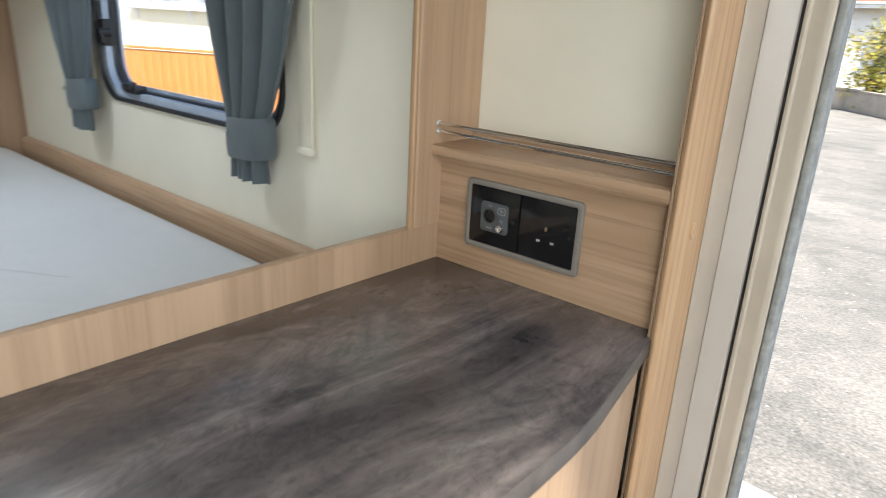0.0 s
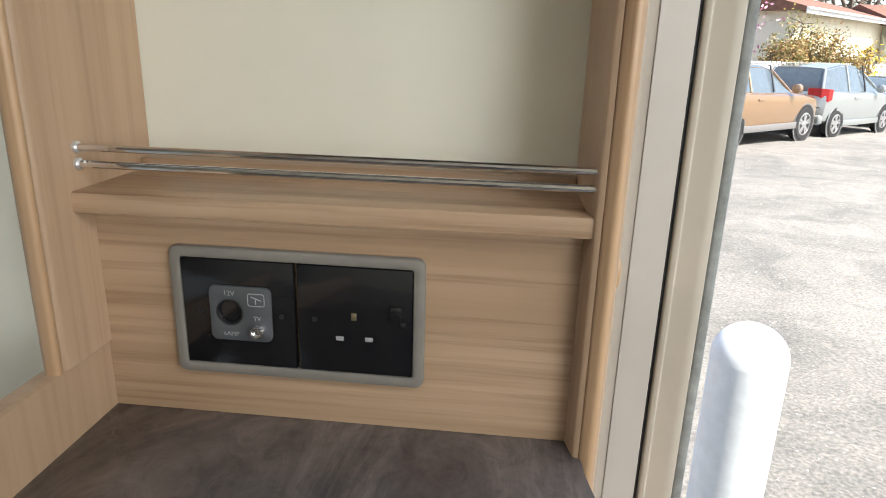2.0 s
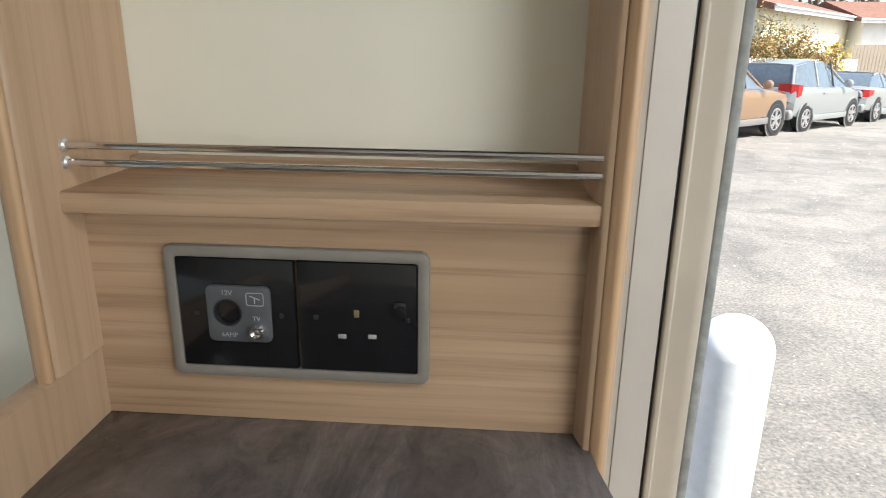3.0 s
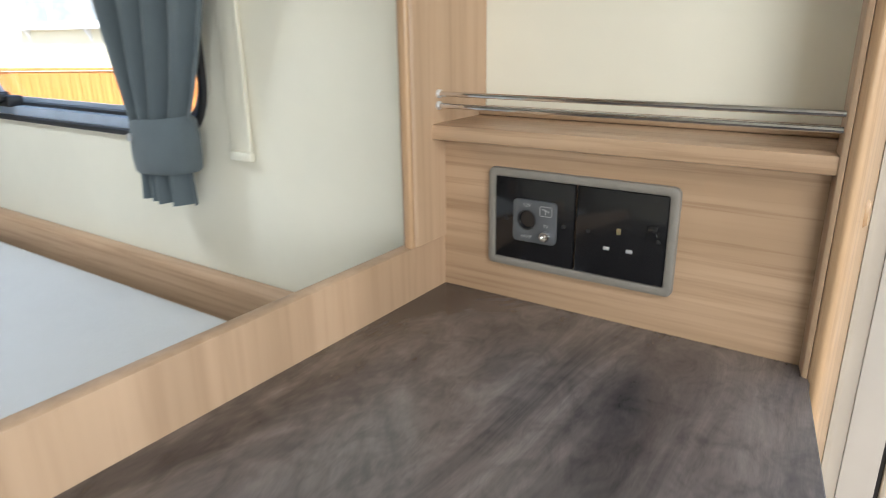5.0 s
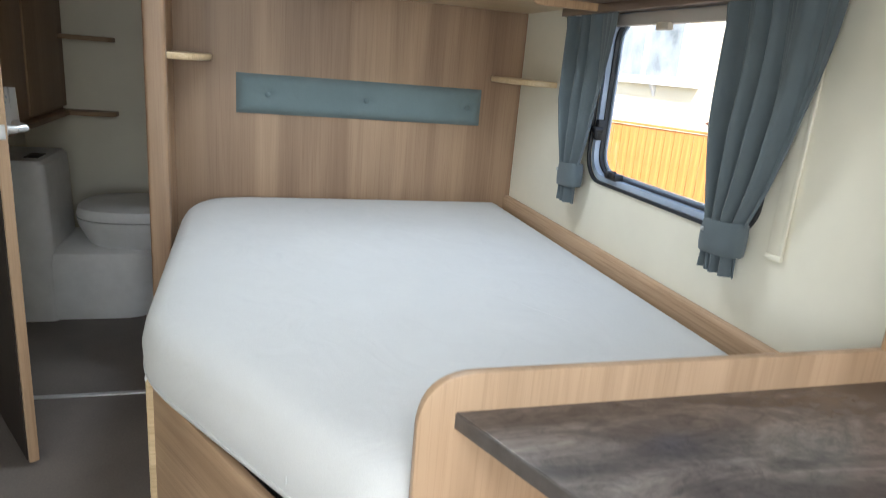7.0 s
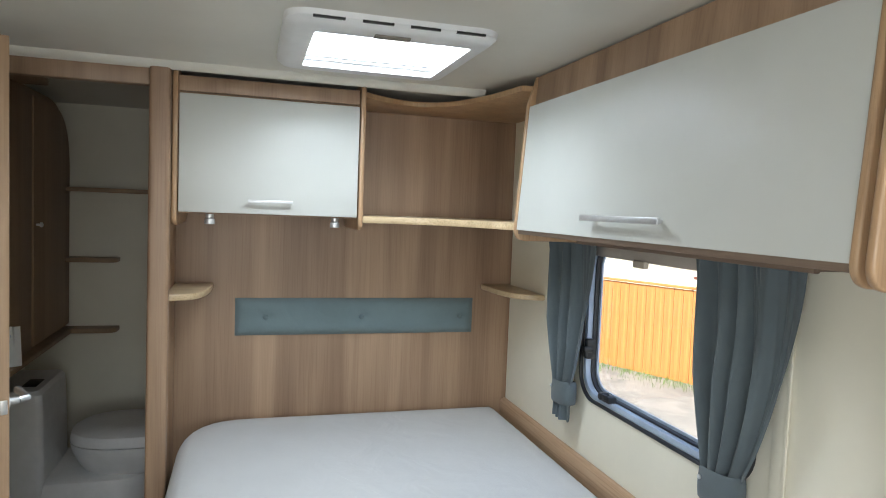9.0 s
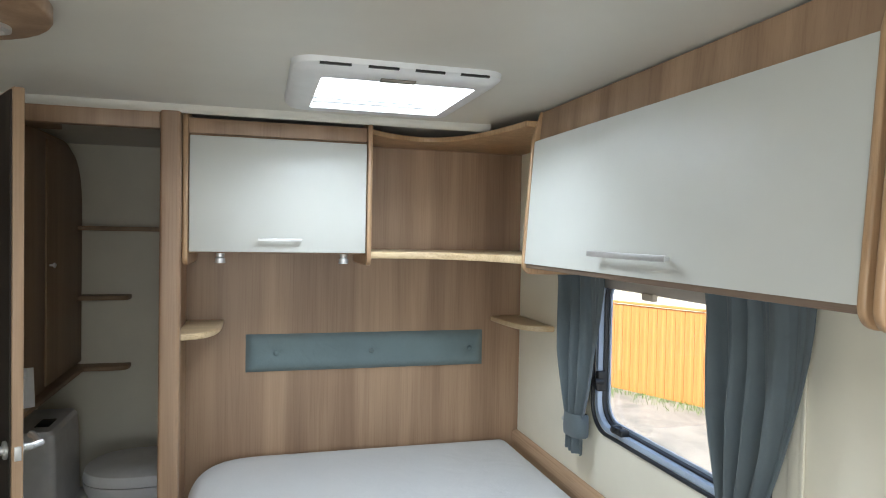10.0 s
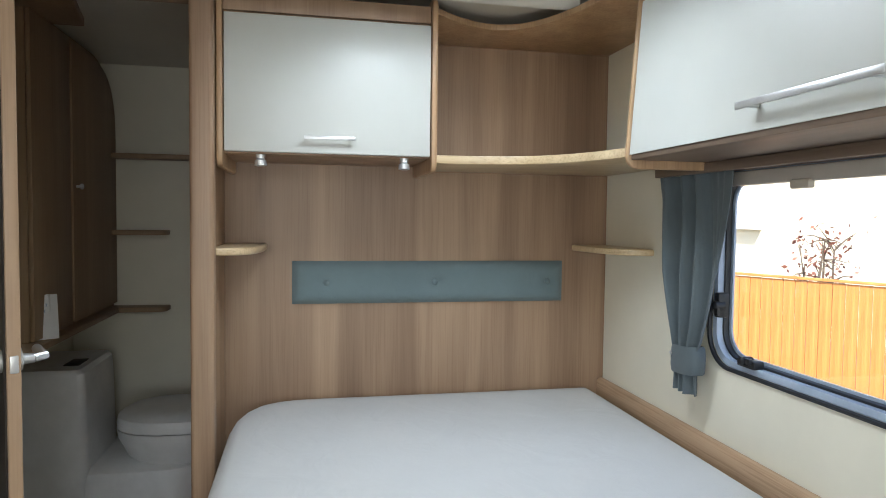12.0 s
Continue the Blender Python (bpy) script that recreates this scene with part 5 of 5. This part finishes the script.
def wheel(car, m, r, width=0.21):
    """m: wheel centre, local y is the axle, outside at -y."""
    w = part("wheel", moved(lathe([(r * 0.66, -width / 2), (r * 0.93, -width / 2), (r, -width / 2 + 0.03), (r, width / 2 - 0.03), (r * 0.93, width / 2), (r * 0.66, width / 2)], 32, pose(0, 0, 0, 90, 0, 0)), m), TYRE, car, "black tyre")
    rim = lathe([(r * 0.70, 0.0), (r * 0.70, 0.02), (r * 0.62, 0.025), (r * 0.60, -0.02)], 32, pose(0, -width / 2 + 0.015, 0, 90, 0, 0))
    for k in range(5):
        sp = prism([(-0.035, 0.03), (-0.055, r * 0.64), (-0.018, r * 0.64), (0, 0.12), (0.018, r * 0.64), (0.055, r * 0.64), (0.035, 0.03)], "y", -width / 2 - 0.004, -width / 2 + 0.03)
        join(rim, moved(sp, pose(0, 0, 0, 0, 72 * k, 0)))
    lathe([(0.06, 0), (0.06, 0.01), (0.03, 0.016)], 16, pose(0, -width / 2 + 0.002, 0, 90, 0, 0), rim)
    part("rim", moved(rim, m), ALLOY, w, "silver spoked alloy rim")
    part("hub_shadow", moved(lathe([(r * 0.6, 0), (r * 0.6, 0.01)], 24, pose(0, -width / 2 + 0.05, 0, 90, 0, 0)), m), BLACKPLASTIC, w)


def car(name, x, y, heading, stations, green, base, mat, clad, label, lamps, base_r=0.33, rails=False):
    """stations: (x, low z, belt z, half width). green: (x, z, half width) roofline from rear to front; base: wheelbase. Rear axle at x = 0."""
    M = pose(x, y, ground_at(y), 0, 0, heading)
    th = thing(name, (x, y, ground_at(y)), label, "car")
    rings = []
    for sx, zl, zb, hw in stations:
        half = [(0.80 * hw, zl), (0.97 * hw, zl + 0.06), (hw, zl + 0.28), (hw, zb - 0.18), (0.975 * hw, zb - 0.05), (0.90 * hw, zb), (0.45 * hw, zb + 0.02)]
        rings.append([(sx, -a, b) for a, b in half] + [(sx, a, b) for a, b in half[::-1]])
    body = loft(rings)
    bmesh.ops.recalc_face_normals(body, faces=body.faces)
    part("body", moved(body, M), mat, th)
    g = []
    for sx, zb, hb, zt, ht in green:
        g.append([(sx, -hb, zb), (sx, -(hb * 0.45 + ht * 0.55), zb + (zt - zb) * 0.55), (sx, -ht, zt), (sx, ht, zt), (sx, (hb * 0.45 + ht * 0.55), zb + (zt - zb) * 0.55), (sx, hb, zb)])
    part("glasshouse", moved(loft(g), M), DARKGLASS, th, "dark car glass")
    top = [[(sx, -ht - 0.02, zt - 0.035), (sx, -ht + 0.05, zt + 0.012), (sx, 0, zt + 0.03), (sx, ht - 0.05, zt + 0.012), (sx, ht + 0.02, zt - 0.035)] for sx, zb, hb, zt, ht in green if zt - zb > 0.33]
    rf = loft(top, close=False, caps=False)
    ro = part("roof", moved(rf, M), mat, th)
    s = ro.modifiers.new("thickness", "SOLIDIFY")
    s.thickness = 0.03
    for side in (-1, 1):
        for k in range(len(green) - 1):
            (xa, za, ha, ta, wa), (xb, zb2, hb2, tb, wb) = green[k], green[k + 1]
            if (ta - za > 0.33) != (tb - zb2 > 0.33):
                part("pillar", moved(tube([(xa, side * (wa + 0.012), ta), (xb, side * (wb + 0.012), tb)], 0.030, 6), M), mat, th)
        for px in (0.62, 1.45):
            hb, ht = green[2][2], green[2][4]
            part("pillar", moved(tube([(px, side * (hb + 0.008), green[2][1]), (px + 0.02, side * (hb * 0.45 + ht * 0.55 + 0.008), green[2][1] + (green[2][3] - green[2][1]) * 0.55), (px + 0.03, side * (ht + 0.006), green[2][3])], 0.020, 6), M), BLACKPLASTIC if px > 1 else mat, th)
        part("arch_rear", moved(lathe([(base_r + 0.055, 0), (base_r + 0.085, 0), (base_r + 0.08, 0.014), (base_r + 0.05, 0.014)], 28, pose(0, side * (stations[3][3] - 0.01) + (0.01 if side < 0 else -0.01), base_r + 0.01, 90, 0, 0)), M), clad, th)
        part("wheel_well", moved(lathe([(base_r * 0.6, 0), (base_r + 0.055, 0), (base_r + 0.055, 0.012), (base_r * 0.6, 0.012)], 28, pose(0, side * (stations[3][3] - 0.01) + 0.006, base_r + 0.01, 90, 0, 0)), M), BLACKPLASTIC, th)
        part("arch_front", moved(lathe([(base_r + 0.055, 0), (base_r + 0.085, 0), (base_r + 0.08, 0.014), (base_r + 0.05, 0.014)], 28, pose(base, side * (stations[3][3] - 0.01) + (0.01 if side < 0 else -0.01), base_r + 0.01, 90, 0, 0)), M), clad, th)
        part("wheel_well", moved(lathe([(base_r * 0.6, 0), (base_r + 0.055, 0), (base_r + 0.055, 0.012), (base_r * 0.6, 0.012)], 28, pose(base, side * (stations[3][3] - 0.01) + 0.006, base_r + 0.01, 90, 0, 0)), M), BLACKPLASTIC, th)
        part("sill", moved(box(0.35, base - 0.35, side * stations[3][3] - 0.02, side * stations[3][3] + 0.012, stations[3][1] - 0.02, stations[3][1] + 0.12, 0.02), M), clad, th)
        part("door_handle", moved(box(0.75, 0.95, side * stations[3][3] - 0.015, side * stations[3][3] + 0.02, stations[3][2] - 0.16, stations[3][2] - 0.12, 0.008), M), mat, th)
        part("mirror", moved(lathe([(0.02, -0.1), (0.09, -0.07), (0.1, 0.02), (0.06, 0.08)], 14, pose(base - 0.65, side * (stations[3][3] + 0.06), stations[3][2] + 0.06, 0, 90, 0)), M), mat, th)
        lx0, lx1, lz0, lz1, lw = lamps
        lr = [[(lx0, side * (lw - 0.42), lz0 + 0.04), (lx0, side * (lw - 0.42), lz1)], [(lx0 - 0.01, side * (lw - 0.12), lz0), (lx0 - 0.01, side * (lw - 0.12), lz1 + 0.01)], [(lx0 + 0.07, side * (lw + 0.0), lz0), (lx0 + 0.07, side * (lw + 0.0), lz1)],
              [(lx1, side * (lw + 0.02), lz0 + 0.05), (lx1, side * (lw + 0.02), lz1 - 0.01)]]
        tl = part("tail_light", moved(loft(lr, close=False, caps=False), M), REDLAMP, th, "red tail light")
        sd = tl.modifiers.new("thickness", "SOLIDIFY")
        sd.thickness, sd.offset = 0.016, 0.0
        for wx in (0.0, base):
            wheel(th, M @ pose(wx, side * (stations[3][3] - 0.10), base_r, 0, 0, 0 if side < 0 else 180), base_r)
        if rails:
            part("roof_rail", moved(tube([(-0.35, side * 0.56, 1.50), (-0.1, side * 0.57, 1.56), (1.4, side * 0.57, 1.56), (1.7, side * 0.56, 1.50)], 0.02, 8), M), SATIN, th)
    x0 = stations[0][0]
    part("rear_bumper", moved(box(x0 - 0.03, x0 + 0.18, -stations[2][3] * 0.93, stations[2][3] * 0.93, 0.30, 0.52, 0.06, seg=3), M), clad, th)
    pl = part("number_plate", moved(box(x0 - 0.045, x0 - 0.02, -0.26, 0.26, 0.73, 0.84, 0.004), M), PLATEY, th, "yellow rear number plate")
    for k in range(7):
        part("plate_mark", moved(box(x0 - 0.048, x0 - 0.044, -0.22 + 0.063 * k, -0.18 + 0.063 * k, 0.755, 0.815), M), BLACKPLASTIC, pl)
    part("trim_bar", moved(box(x0 - 0.04, x0 - 0.015, -0.45, 0.45, 0.88, 0.905, 0.008), M), CHROME, th, "chrome tailgate strip")
    return th


car("sport_utility_car", 3.46, 14.25, 42.0,
    [(-0.84, 0.42, 0.90, 0.74), (-0.74, 0.34, 1.02, 0.86), (-0.3, 0.30, 1.04, 0.90), (0.6, 0.28, 1.02, 0.905), (1.7, 0.28, 0.99, 0.905), (2.5, 0.28, 0.97, 0.90), (3.1, 0.30, 0.90, 0.88), (3.45, 0.36, 0.78, 0.76), (3.58, 0.44, 0.66, 0.5)],
    [(-0.72, 1.0, 0.76, 1.02, 0.74), (-0.38, 1.02, 0.79, 1.47, 0.60), (0.3, 1.02, 0.80, 1.52, 0.61), (1.2, 1.0, 0.80, 1.51, 0.60), (1.55, 0.99, 0.80, 1.44, 0.59), (2.25, 0.97, 0.79, 0.99, 0.72)],
    2.7, BRONZE, CLADDING, "bronze sport utility car parked in a row, tail towards the doorway", (-0.80, -0.35, 0.86, 1.03, 0.885), 0.34, True)
car("family_car", 6.61, 17.15, 42.3,
    [(-0.62, 0.42, 0.86, 0.72), (-0.54, 0.34, 0.98, 0.83), (-0.2, 0.28, 1.02, 0.875), (0.6, 0.26, 1.0, 0.88), (1.7, 0.26, 0.98, 0.88), (2.4, 0.26, 0.96, 0.87), (2.9, 0.30, 0.88, 0.84), (3.15, 0.36, 0.74, 0.72), (3.24, 0.42, 0.62, 0.5)],
    [(-0.52, 0.96, 0.72, 0.98, 0.70), (-0.28, 1.0, 0.77, 1.50, 0.56), (0.4, 1.0, 0.78, 1.59, 0.58), (1.1, 0.99, 0.78, 1.57, 0.57), (1.5, 0.98, 0.78, 1.46, 0.56), (2.4, 0.95, 0.77, 0.97, 0.70)],
    2.57, SILVER, SILVER, "silver compact family car parked in a row", (-0.57, -0.36, 0.80, 1.08, 0.845), 0.31)
car("convertible_car", 9.93, 20.38, 44.2,
    [(-0.85, 0.42, 0.84, 0.70), (-0.74, 0.32, 0.92, 0.82), (-0.3, 0.26, 0.95, 0.87), (0.5, 0.24, 0.90, 0.88), (1.5, 0.24, 0.88, 0.88), (2.2, 0.26, 0.86, 0.87), (2.8, 0.28, 0.80, 0.84), (3.1, 0.34, 0.68, 0.72), (3.2, 0.40, 0.58, 0.5)],
    [(-0.35, 0.94, 0.72, 0.96, 0.70), (0.15, 0.92, 0.76, 1.24, 0.56), (0.45, 0.91, 0.77, 1.29, 0.57), (0.8, 0.9, 0.77, 1.28, 0.57), (1.0, 0.89, 0.77, 1.25, 0.56), (1.65, 0.87, 0.76, 0.90, 0.68)],
    2.4, SILVER, SILVER, "silver two-seat convertible parked at the end of the row", (-0.80, -0.45, 0.70, 0.88, 0.85), 0.31)
